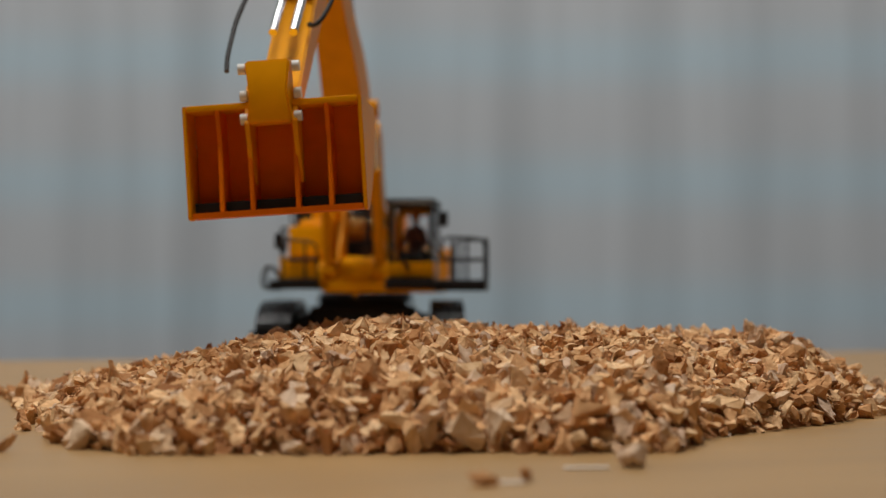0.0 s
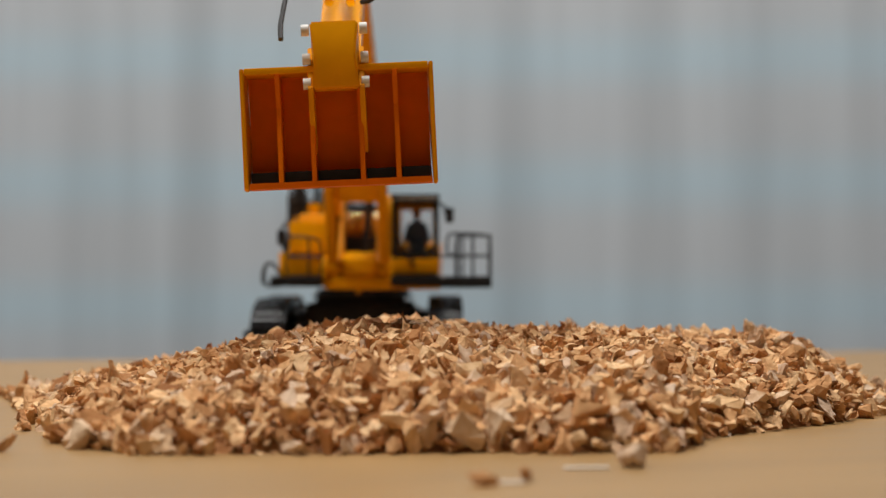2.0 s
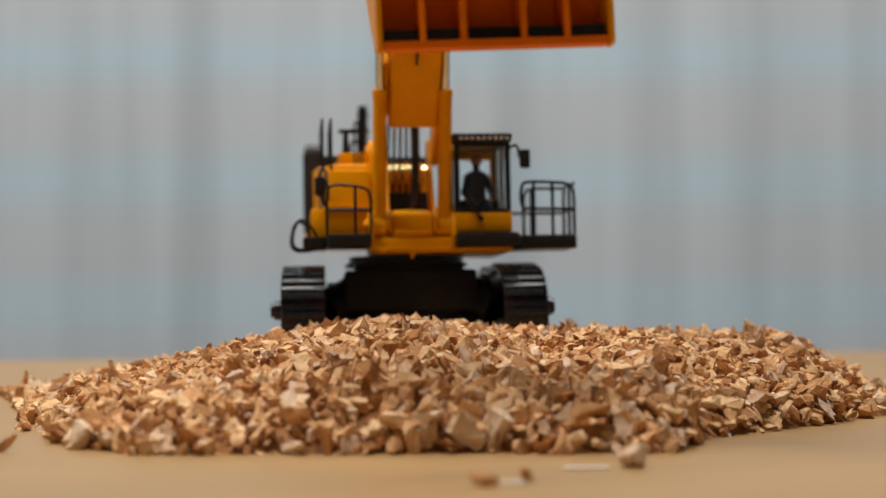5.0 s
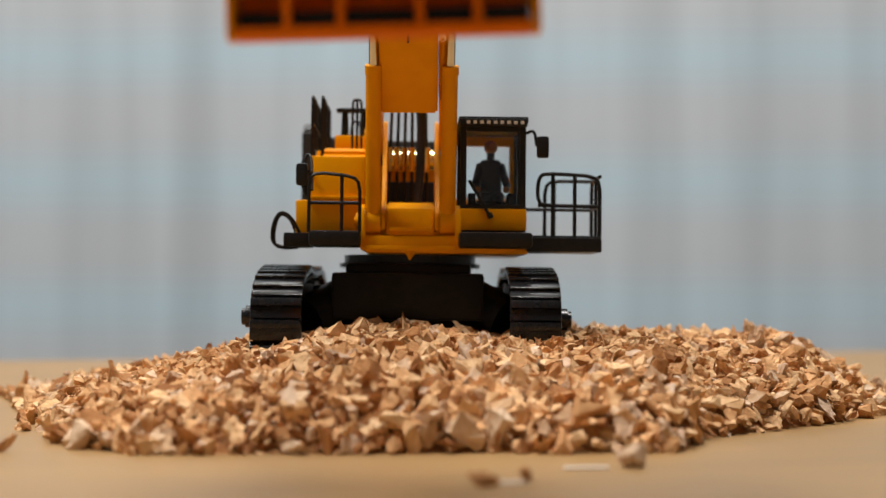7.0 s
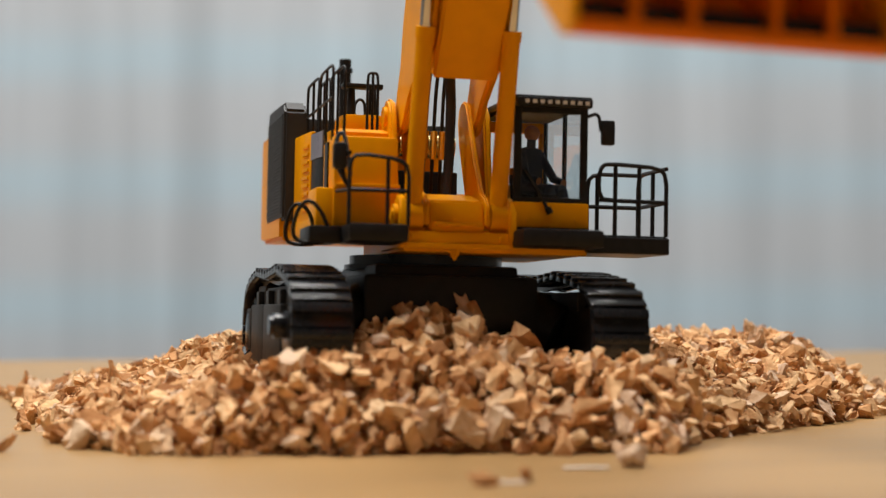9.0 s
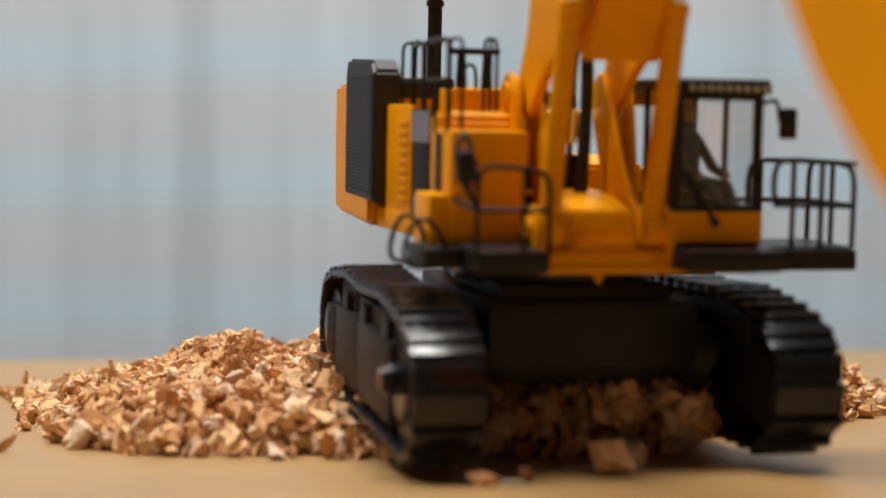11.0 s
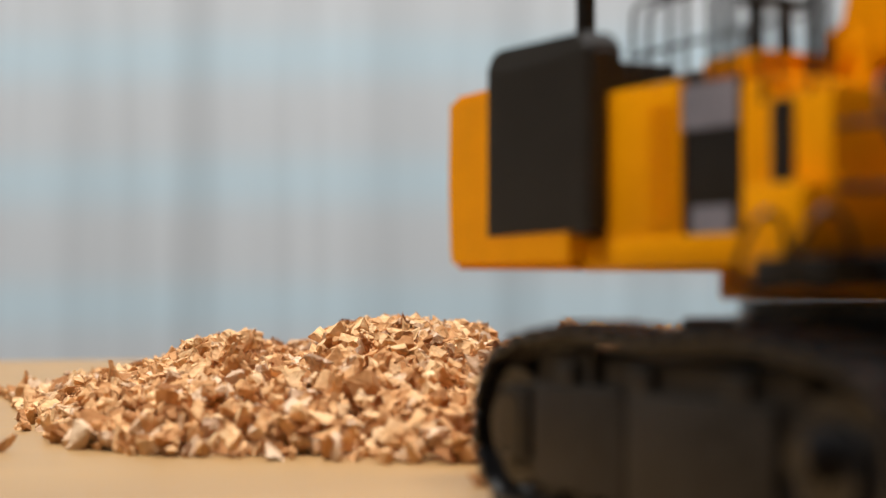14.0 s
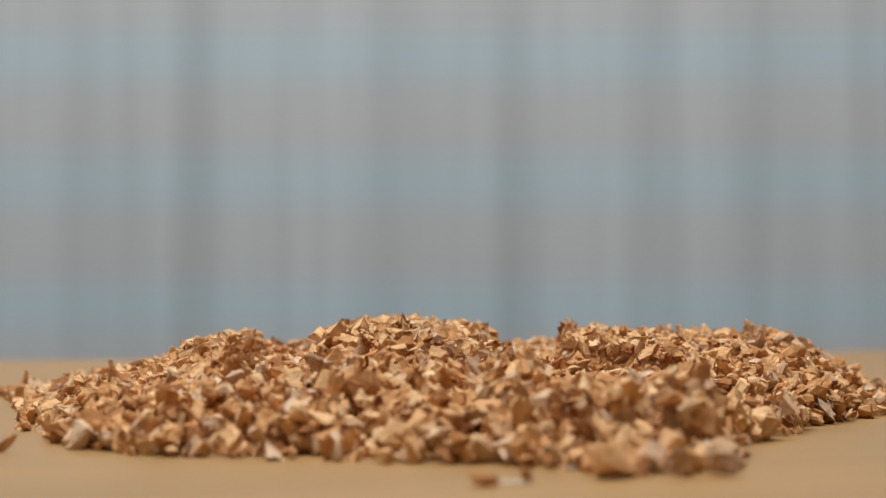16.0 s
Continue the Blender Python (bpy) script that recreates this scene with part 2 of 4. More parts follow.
def crushed(rng, size):
    """One rough chip: either a blunt split block or a knobbly lump with hollows."""
    bm = bmesh.new()
    kind = rng.uniform()
    s = np.array((rng.uniform(0.9, 1.4), rng.uniform(0.7, 1.1), rng.uniform(0.4, 0.7) if kind > 0.25 else rng.uniform(0.5, 0.8))) * size / 2
    if kind < 0.25:
        corners = np.array([(a, b, c) for a in (-1, 1) for b in (-1, 1) for c in (-1, 1)], float) * 0.7
        corners = (corners + rng.normal(0, 0.24, (8, 3)))[rng.permutation(8)[:7]]
        extra = rng.normal(size=(3, 3))
        extra /= np.linalg.norm(extra, axis=1)[:, None]
        for p in (*corners, *extra):
            bm.verts.new(p * s)
        bmesh.ops.convex_hull(bm, input=bm.verts)
        bmesh.ops.delete(bm, geom=[v for v in bm.verts if not v.link_faces], context="VERTS")
        bmesh.ops.bevel(bm, geom=list(bm.edges), offset=0.04 * size, segments=1, affect="EDGES", clamp_overlap=True)
        for v in bm.verts:
            v.co += Vector(rng.normal(0, 0.025 * size, 3))
    else:
        bmesh.ops.create_icosphere(bm, subdivisions=3, radius=1)
        off = Vector(rng.uniform(-50, 50, 3))
        cuts = [(Vector(rng.normal(size=3)).normalized(), rng.uniform(0.25, 0.65)) for _ in range(6)]
        bites = [(Vector(rng.normal(size=3)).normalized() * rng.uniform(1.0, 1.25), rng.uniform(0.45, 0.75)) for _ in range(3)]
        for v in bm.verts:
            n = v.co.normalized()
            v.co = n * (1.0 + 0.8 * noise.noise(n * 1.6 + off) + 0.35 * noise.noise(n * 3.4 + off) + 0.16 * noise.noise(n * 7.5 + off))
            for c, d in cuts:
                over = v.co.dot(c) - d
                if over > 0:
                    v.co -= c * over
            for c, r in bites:
                away = v.co - c
                if away.length < r:
                    v.co = c + away.normalized() * r if away.dot(c) < 0 else v.co * 0.75
            v.co = Vector(np.array(v.co) * s * 1.1)
        bmesh.ops.dissolve_limit(bm, angle_limit=0.24, verts=bm.verts, edges=bm.edges)
    bmesh.ops.triangulate(bm, faces=bm.faces)
    bmesh.ops.recalc_face_normals(bm, faces=bm.faces)
    bm.verts.ensure_lookup_table(), bm.verts.index_update()
    vs = np.array([v.co for v in bm.verts])
    fs = [[v.index for v in f.verts] for f in bm.faces]
    bm.free()
    return vs, fs


# ---- the excavator ----
# All its numbers are millimetres; it faces -y, its cab is on the +x side.
# Seconds, then the upper works' x, y, z, pitch, roll, heading, and the heading of the tracks.
DRIVE = (
    (0.0, -37.3, 759.5, 0.0, 0.0, 0.0, -4.7, 0.6), (0.5, -37.5, 763.0, 0.0, 0.0, 0.0, 1.6, 0.4), (1.0, -38.3, 766.0, 0.0, 0.0, 0.0, 6.0, 0.6),
    (1.5, -38.3, 764.5, 0.0, 0.0, 0.0, 3.4, 0.1), (2.0, -37.8, 747.9, 2.0, 1.0, -0.1, -0.4, 0.2), (2.5, -35.8, 705.3, 2.6, 0.3, -1.7, 10.6, 7.7),
    (3.0, -31.2, 680.3, 4.6, -2.0, -1.7, 10.7, 7.6), (3.5, -27.0, 659.6, 8.4, -1.7, -2.2, 9.0, 6.5), (4.0, -22.0, 646.5, 11.8, -1.5, -2.1, 7.0, 5.5),
    (5.2, -12.0, 600.0, 14.5, -1.0, -0.5, 5.0, 4.0), (6.3, -5.3, 560.0, 15.9, -0.3, 1.4, 2.6, 2.0),
    (6.5, -7.1, 552.8, 15.8, -0.1, 1.4, 2.0, -0.2), (7.0, -11.5, 531.6, 13.0, 0.0, 0.6, 1.2, 0.2), (7.5, -11.5, 516.0, 13.0, -0.5, 1.4, 1.5, -0.7),
    (8.0, -11.0, 494.0, 15.8, -0.3, 1.2, 0.8, -3.3), (8.5, -9.0, 472.0, 14.2, -0.8, 1.2, 7.5, 8.0), (9.0, -5.7, 456.1, 11.0, -0.8, 1.3, 13.1, 13.0),
    (9.2, -5.8, 446.0, 10.4, 0.0, 0.4, 12.9, 13.4), (10.3, 12.0, 403.0, 9.4, 5.4, 0.0, 13.5, 13.6), (11.3, 31.9, 367.3, 9.1, 7.1, -0.6, 13.2, 13.2), (11.5, 36.0, 354.4, 6.8, 7.4, 0.4, 12.0, 12.0),
    (12.0, 37.0, 337.2, 4.1, 5.6, 0.5, 18.4, 18.4), (12.5, 49.0, 314.2, 1.0, 2.1, -0.2, 18.7, 18.3), (13.0, 57.7, 291.0, 0.0, 0.1, 0.2, 20.8, 20.8),
    (13.5, 69.4, 275.6, 0.1, 0.1, 0.0, 16.4, 16.4), (14.0, 71.7, 264.3, 0.0, -0.3, 0.3, 25.5, 24.5), (14.5, 83.2, 255.1, 0.4, -0.3, 0.2, 35.5, 30.0),
    (15.0, 104.0, 230.5, 0.4, 0.1, 0.1, 32.1, 28.0), (15.5, 119.4, 199.0, 0.7, 0.0, 0.0, 29.1, 20.5), (15.7, 131.0, 190.0, 0.4, 0.0, 0.0, 33.0, 24.0), (16.0, 165.0, 160.0, 0.0, 0.0, 0.0, 36.0, 30.0))
# Seconds, the bucket's reach before the slewing centre, the height of its lower edge over the tracks' ground, its roll and tilt.
DIG = ((0.0, 258, 62.3, -3.6, 0), (0.5, 281, 61.8, -2.6, 0), (1.0, 275, 62.4, -2.6, 0), (1.5, 275, 62, -2.4, 0), (2.0, 276, 72, -2.6, 0), (2.5, 226, 80.5, -1.5, 0),
       (3.0, 214, 83.3, -1.5, 0), (3.5, 211, 82.2, -1.5, 0), (4.0, 226, 80.3, -1.3, 0), (5.2, 234, 77, -2, 0), (6.3, 240, 71.5, -1.0, 0), (6.5, 241, 71.3, -1.0, 0), (7.0, 243, 72, -2.2, 0),
       (7.5, 236, 75.6, -2.5, 0), (8.0, 225, 82, -2.5, 0), (8.5, 210, 80, -2, 0), (9.0, 208, 64.9, 0.6, 0), (9.2, 208, 66.2, 0.6, 0), (10.3, 202, 62, 0, 0), (11.3, 192, 57, 0, 0), (12.5, 165, 66, 0, 0), (16.0, 160, 72, 0, 0))
# Seconds, and the degrees by which the slack boom joint stands off the upper works' heading.
SLACK = ((0.0, 1.0), (0.5, 0.95), (1.0, 0.25), (1.5, 0.7), (2.0, 1.8), (2.5, 2.65), (3.0, 2.85), (3.5, 3.8), (4.0, 2.5), (6.5, 0.1), (7.0, -1.6), (7.5, -1.1), (8.0, -1.0), (8.5, 0.4), (9.0, 1.6), (9.2, 1.6), (11.3, 4.5), (16.0, 4.5))
PIVOT = Vector((0, -15, 56))
BOOM, ARM = 184.0, 126.0
BUCKET_H = 36.4


def reach_pose(reach, low):
    """Boom and arm angles that carry the bucket's hinge to the place."""
    w = Vector((0, -reach + 8, low + BUCKET_H - 4))
    d = w - PIVOT
    far = min(d.length, BOOM + ARM - 0.5)
    a = math.atan2(d.z, -d.y) + math.acos((BOOM ** 2 + far ** 2 - ARM ** 2) / (2 * BOOM * far))
    e = PIVOT + BOOM * Vector((0, -math.cos(a), math.sin(a)))
    g = w - e
    return a, e, math.atan2(g.z, -g.y), w


def rails(name, lines, r, parent, label=""):
    for pts in lines:
        part(name, pipe(bmesh.new(), [Vector(p) for p in pts], r, 7), BLACK, parent, label, smooth=True)


def loop_points(n):
    """Places and slopes along a track's belt, seen from the side."""
    pts = []
    prof = [(-46.5, 1.2), (44, 1.2)]
    for k in range(1, 9):
        a = -math.pi / 2 + math.pi * k / 9
        prof.append((44 + 13.0 * math.cos(a), 14.5 + 13.3 * math.sin(a)))
    prof += [(40, 29.5), (22, 31.5), (0, 30.2), (-24, 31.5), (-44, 29.0)]
    for k in range(1, 9):
        a = math.pi / 2 + math.pi * k / 9
        prof.append((-46.5 + 13.0 * math.cos(a), 14.5 + 13.3 * math.sin(a)))
    prof.append(prof[0])
    seg = [math.dist(a, b) for a, b in zip(prof, prof[1:])]
    total = sum(seg)
    for i in range(n):
        s = total * i / n
        for (a, b), L in zip(zip(prof, prof[1:]), seg):
            if s <= L:
                u = s / L
                pts.append((a[0] + (b[0] - a[0]) * u, a[1] + (b[1] - a[1]) * u, math.atan2(b[1] - a[1], b[0] - a[0])))
                break
            s -= L
    return pts, total / n


def excavator():
    ex = thing("excavator", "yellow scale-model mining excavator with black tracks and digging bucket", "excavator")
    # -- lower works
    bm = boxes((-24, 24, -34, 34, 16, 31), bevel=1.2)
    under = part("undercarriage", bm, BLACK, ex, "black car body with slewing ring", smooth=True)
    part("cross_beam", boxes((-30.5, 30.5, -26, 26, 12, 27), bevel=1.2), BLACK, under, smooth=True)
    part("ring_seat", boxes((-20, 20, -28, 28, 27, 34), bevel=1.2), BLACK, under, smooth=True)
    for s in (-1, 1):
        for y in (-22, 22):
            part("axle_arm", rod(bmesh.new(), (s * 20, y, 22), (s * 31, y * 1.3, 16), 8, 16), BLACK, under, smooth=True)
    bm = bmesh.new()
    rod(bm, (0, 0, 33.5), (0, 0, 37), 22, 48)
    rod(bm, (0, 0, 33), (0, 0, 34.4), 23.5, 48)
    part("slewing_ring", bm, TRACK, under, smooth=True)
    pts, pitch = loop_points(41)
    bm = bmesh.new()
    box(bm, -7.7, 7.7, -pitch * 0.485, pitch * 0.485, -0.9, 0.6, bevel=0.3)
    box(bm, -7.6, 7.6, -pitch * 0.46, -pitch * 0.08, -1.95, -0.7, bevel=0.3)
    box(bm, -6.6, 6.6, -pitch * 0.6, pitch * 0.6, 0.1, 0.9)
    for s in (-1, 1):
        box(bm, s * 2.6 - 0.9, s * 2.6 + 0.9, -pitch * 0.5, pitch * 0.5, 0.4, 2.2)
    shoe = part("shoe", bm, TRACK, smooth=True)
    shoe_mesh = shoe.data
    bpy.data.objects.remove(shoe)
    for s in (-1, 1):
        bm = bmesh.new()
        slab(bm, [(-48, 6), (-54, 10), (-54, 19), (-48, 23), (44, 23), (50, 19), (50, 10), (44, 6)], s * 34, s * 44.5, 0.8)
        box(bm, s * 38.5 - 5.4, s * 38.5 + 5.4, -40, 13, 22, 27.4, bevel=0.5)
        box(bm, s * 38.5 - 5.4, s * 38.5 + 5.4, 17, 36, 22, 28.2, bevel=0.5)
        tf = part("track_frame", bm, FRAME_DARK, under, "dark brown-grey track side frame")
        for y0, y1, z0, z1 in ((-35.5, 3, 5.0, 22.6), (3.6, 34, 5.0, 22.6), (36, 47, 9.0, 21.5)):
            part("side_panel", box(bmesh.new(), s * 44.6 - 1.6, s * 44.6 + 1.6, y0, y1, z0, z1, bevel=0.6), FRAME_DARK, under, "dull brown-grey track side panel", smooth=True)
        for y in (-26, 0, 24):
            part("carrier_bracket", boxes((s * 44 - 1.5, s * 44 + 1.5, y - 3, y + 3, 22, 26.5), bevel=0.4), BLACK, under, smooth=True)
        for y in (-46.5, 44):
            bm = bmesh.new()
            rod(bm, (s * 35, y, 14.5), (s * 44.2, y, 14.5), 10.6, 28)
            rod(bm, (s * 44, y, 14.5), (s * 46.2, y, 14.5), 6.2, 24)
            part("sprocket" if y > 0 else "idler", bm, TRACK, under, smooth=True)
        bm = bmesh.new()
        rod(bm, (s * 45.5, -46, 17), (s * 49.2, -46, 17), 3.4, 18)
        rod(bm, (s * 49, -46, 17), (s * 50.4, -46, 17), 2.6, 18)
        part("hub", bm, TRACK, under, "round black hub on the track", smooth=True)
        for y in range(-34, 35, 11):
            bm = bmesh.new()
            rod(bm, (s * 34.5, y, 5.4), (s * 43.2, y, 5.4), 3.4, 18)
            part("roller", bm, BLACK, under, smooth=True)
        for y, z, a in pts:
            ob = new("shoe", shoe_mesh)
            ob.parent = under
            ob.matrix_local = Matrix.Translation((s * 0.0388, y * 0.001, z * 0.001)) @ Matrix.Rotation(a, 4, "X")
    # -- main frame
    bm = boxes((-26, 14, -16, 40, 42.7, 44.5), (-14, 37, -36, 24, 37.2, 44), bevel=0.6)
    box(bm, -15.6, 15.6, -39, -10, 38, 42.6, bevel=0.8)
    part("main_frame", bm, YELLOW, ex, "yellow deck frame", smooth=True)
    bm = bmesh.new()
    slab(bm, [(-38, 37.8), (-38, 44), (-36, 51), (-24, 53.5), (-9, 54.5), (-9, 38)], -7.6, 7.6, 0.6)
    part("boom_bracket", bm, YELLOW, ex, "yellow boom foot bracket", smooth=True)
    for s in (-1, 1):
        for x, w in ((14.9, 1.0),):
            bm = bmesh.new()
            slab(bm, [(-40, 40), (-40.5, 47), (-38.5, 51), (-34.5, 52.4), (-31, 50), (-27, 41)], s * x - w, s * x + w, 0.4)
            part("cylinder_lug", bm, YELLOW, ex, smooth=True)
        bm = bmesh.new()
        slab(bm, [(-24, 43), (-19, 60), (-16.6, 72), (-15.4, 77), (-12.6, 80.4), (-9, 81.2), (-5.6, 79.4), (-4, 76), (-3.4, 66), (4, 43)], s * 13.4 - 1.0, s * 13.4 + 1.0, 0.6)
        part("boom_ear", bm, YELLOW, ex, "upright yellow plate beside the boom foot", smooth=True)
        bm = bmesh.new()
        slab(bm, [(-39, 44), (-39, 49), (-36, 52), (-31, 54), (-24, 63), (-17, 75), (-13.4, 80.4), (-9, 81.6), (-5.4, 79.6), (-4.2, 75.6), (-6, 69), (-12, 58), (-18, 47), (-20, 44)], s * 8.4 - 0.7, s * 8.4 + 0.7, 0.5)
        part("boom_ear", bm, YELLOW, ex, "sloping yellow plate inside the boom foot", smooth=True)
        bm = bmesh.new()
        rod(bm, (s * 15.4, -35, 47), (s * 17.0, -35, 47), 2.7, 20)
        rod(bm, (s * 16.6, -35, 47), (s * 17.5, -35, 47), 1.5, 16)
        part("pin", bm, YELLOW, ex, smooth=True)
        bm = bmesh.new()
        rod(bm, (s * 14, -9.6, 76), (s * 15.3, -9.6, 76), 2.8, 18)
        part("pin", bm, YELLOW, ex, smooth=True)
    part("bracket_lip", boxes((-6.4, 6.4, -39.4, -37.6, 44.0, 45.2), bevel=0.3), YELLOW, ex, smooth=True)
    part("bracket_lip", boxes((-14, 14, -39.9, -38.8, 37.9, 39.4), bevel=0.3), YELLOW, ex, smooth=True)
    bm = bmesh.new()
    bmesh.ops.create_cone(bm, cap_ends=True, segments=4, radius1=0.2, radius2=2.2, depth=3, matrix=Matrix.Translation((0, -35.5, 36.5)))
    part("front_lug", bm, YELLOW, ex)
    for x0, x1 in ((-31, -15.2), (15, 37.5)):
        part("bumper", boxes((x0, x1, -49.5, -28, 38.8, 43.6), bevel=1.2), BLACK, ex, "black front step bumper", smooth=True)
    # -- machine house on the -x side
    bm = bmesh.new()
    slab(bm, [(-14, 42), (-14, 70.2), (-12, 72), (33.5, 72), (33.5, 43.6)], -34.2, -13, 1.0)
    part("engine_cover", bm, YELLOW, ex, "yellow side cover panels", smooth=True)
    for y0, y1 in ((-13.6, -6.6), (8.0, 28.2)):
        part("side_door", boxes((-35.6, -33.8, y0, y1, 45, 73.2 if y0 > 0 else 71), bevel=0.8), YELLOW, ex, smooth=True)
    part("side_stripe", boxes((-35.4, -33.9, -6.0, 7.4, 47, 72.2), bevel=0.3), BLACK, ex, "black side panel with a grey-blue decal", smooth=True)
    part("decal", boxes((-35.7, -35.2, -5.8, 7.2, 64.5, 71.8)), STRIPE, ex, "grey-blue striped decal")
    part("nameplate", boxes((-35.7, -35.2, -4.5, 5, 47.6, 52)), STRIPE, ex, "pale plain marking plate")
    for k in range(9):
        part("louvre", boxes((-36.1, -35.4, 9.5, 16.0, 50 + k * 2.3, 51 + k * 2.3), bevel=0.2), YELLOW, ex)
    part("skirt", boxes((-36.4, -33, -13.8, 34.2, 42.2, 47.4), bevel=0.6), YELLOW, ex, smooth=True)
    part("front_cover", boxes((-32, -14.5, -29, -13, 43.6, 68.0), bevel=0.9), YELLOW, ex, "yellow front locker", smooth=True)
    part("locker", boxes((-36.5, -29.5, -28, -13.5, 41, 54), bevel=0.7), YELLOW, ex, smooth=True)
    for x in (-12, 12):
        bm = bmesh.new()
        rod(bm, (x, -39.2, 41), (x, -39.8, 41), 0.8, 12)
        part("bolt", bm, YELLOW, ex, smooth=True)
    part("slot", boxes((-32.5, -31.6, -20.4, -15.4, 54.5, 67)), BLACK, ex)
    part("cover_step", boxes((-31.5, -14, -30, -13, 54.2, 55.2), bevel=0.2), YELLOW, ex)
    for ob in ex.children:
        if ob.name.split(".")[0] in ("engine_cover", "skirt", "side_door", "side_stripe", "decal", "nameplate", "louvre"):
            for v in ob.data.vertices:
                if v.co.x < -0.03:
                    v.co.x += 0.0006 + 0.1 * max(0, 0.028 - v.co.y)
    # -- grille box and rear
    bm = bmesh.new()
    slab(bm, [(27.4, 48.4), (27.4, 81.4), (30.4, 84.2), (64, 85.2), (67.0, 82.2), (67.0, 48.4)], -38.4, -31.5, 0.8)
    gr = part("radiator_box", bm, GREY, ex, "dark grey radiator box with fine louvres", smooth=True)
    part("radiator_top", boxes((-31.8, -16, 34.2, 66.4, 70, 80), bevel=0.8), GREY, gr, smooth=True)
    for k in range(30):
        z = 50.4 + k * 1.02
        part("slat", boxes((-38.75, -38.2, 29.4, 65.0, z, z + 0.55)), GREY, gr)
    bm = bmesh.new()
    slab(bm, [(34, 42.4), (34, 76), (66.9, 78.4), (83.4, 78.4), (84.6, 76.5), (85.2, 60), (84.2, 46), (83, 43.2)], -38.2, 12, 1.2)
    slab(bm, [(34, 43.4), (34, 58.5), (66.9, 60), (83.2, 60), (84.3, 58.5), (84.8, 52), (83.4, 47), (82, 44.5)], 11, 36.5, 1.2)
    part("counterweight", bm, YELLOW, ex, "rounded yellow counterweight", smooth=True)
    part("engine_hood", boxes((-22, 10, 12.5, 62, 70, 77.0), bevel=1.2), GREY, ex, "dark hood behind the boom", smooth=True)
    part("hood_step", boxes((-25.5, -8, -3, 12, 71.5, 77.2), bevel=0.6), YELLOW, ex, smooth=True)
    bm = bmesh.new()
    rod(bm, (-12.8, 72, 78), (-12.8, 72, 105), 2.0, 16)
    rod(bm, (-12.8, 72, 100.5), (-12.8, 72, 102), 2.5, 16)
    part("exhaust_pipe", bm, BLACK, ex, "tall black exhaust pipe", smooth=True)
    bm = bmesh.new()
    for x in (-22.4, -16.2):
        rod(bm, (x, 2, 77), (x, 2, 85.5), 1.4, 14, r2=1.0)
    box(bm, -25.2, -13.4, 0, 4, 85.2, 86.6, bevel=0.4)
    part("air_intake", bm, BLACK, ex, "black air intake with a flat cap", smooth=True)
    part("valve_block", boxes((-9, 9, 0, 8, 44.5, 62), bevel=0.5), BLACK, ex)
    for k in range(6):
        bm = bmesh.new()
        x = -7.2 + k * 2.5
        pipe(bm, [Vector((x, -2, 45)), Vector((x, -4, 62)), Vector((x * 0.9, -8, 84)), Vector((x * 0.8, -16, 100))], 0.55, 7)
        part("hose", bm, RUBBER, ex, smooth=True)
        bm = bmesh.new()
        rod(bm, (x, -5.2, 65.0), (x, -6.4, 73), 1.1, 10)
        part("hose_fitting", bm, BRASS, ex, "brass hose fitting", smooth=True)
    part("gold_drum", rod(bmesh.new(), (-8.2, 3, 69.5), (8.2, 3, 69.5), 3.4, 24), BRASS, ex, "shiny gold drum behind the hoses", smooth=True)
    bm = bmesh.new()
    pipe(bm, [Vector((1.0, -16, 47)), Vector((3.0, -14, 62)), Vector((3.4, -14, 80)), Vector((1.2, -18, 100))], 1.5, 10)
    part("thick_hose", bm, RUBBER, ex, smooth=True)
    # -- rails
    R = 0.55
    T = 0.42
    for y0, y1, z0 in ((1, 24, 71.5), (-24, -1, 67)):
        ym = (y0 + y1) / 2
        rails("roof_rail", [[(-31.8, y0, z0), (-31.8, y0, 86), (-31.8, y0 + 1.5, 88), (-31.8, y1 - 1.5, 88), (-31.8, y1, 86), (-31.8, y1, z0)], [(-28.6, y0, z0), (-28.6, y0, 86), (-28.6, y0 + 1.5, 88), (-28.6, y1 - 1.5, 88), (-28.6, y1, 86), (-28.6, y1, z0)],
                            [(-31.8, ym, z0), (-31.8, ym, 88)], [(-28.6, ym, z0), (-28.6, ym, 88)], [(-31.8, y0, 79), (-31.8, y1, 79)]], T, ex, "thin black roof handrail")
    rails("roof_rail", [[(-20.5, 8, 71), (-20.5, 8, 81), (-19.5, 8, 83), (-18, 8, 83), (-17.2, 8, 81), (-17.2, 8, 71)]], T, ex, "black looped roof handle")
    rails("roof_rail", [[(-19.5, -8, 71), (-19.5, -8, 87.5), (-18.9, -8, 88.5), (-17.1, -8, 88.5), (-16.5, -8, 87.5), (-16.5, -8, 71)], [(-18, -8, 71), (-18, -8, 88.5)]], T, ex, "tall black roof handle")
    rails("front_rail", [[(-31, -48.5, 43), (-31, -48.5, 61.5), (-15.5, -48.5, 60), (-15.5, -48.5, 43)], [(-31, -48.5, 52), (-15.5, -48.5, 52)], [(-21, -48.5, 43), (-21, -48.5, 61)],
                         [(-31, -48.5, 61.5), (-31, -28, 62)], [(-31, -48.5, 52), (-31, -28, 53)]], R, ex, "black front handrail")
    rails("step_rail", [[(-34, -36, 42), (-37, -38, 48), (-40.5, -38, 50), (-43, -36, 46), (-43.5, -34, 40), (-40, -34, 38.6), (-35, -34, 39)]], R, ex, "black curved step handle")
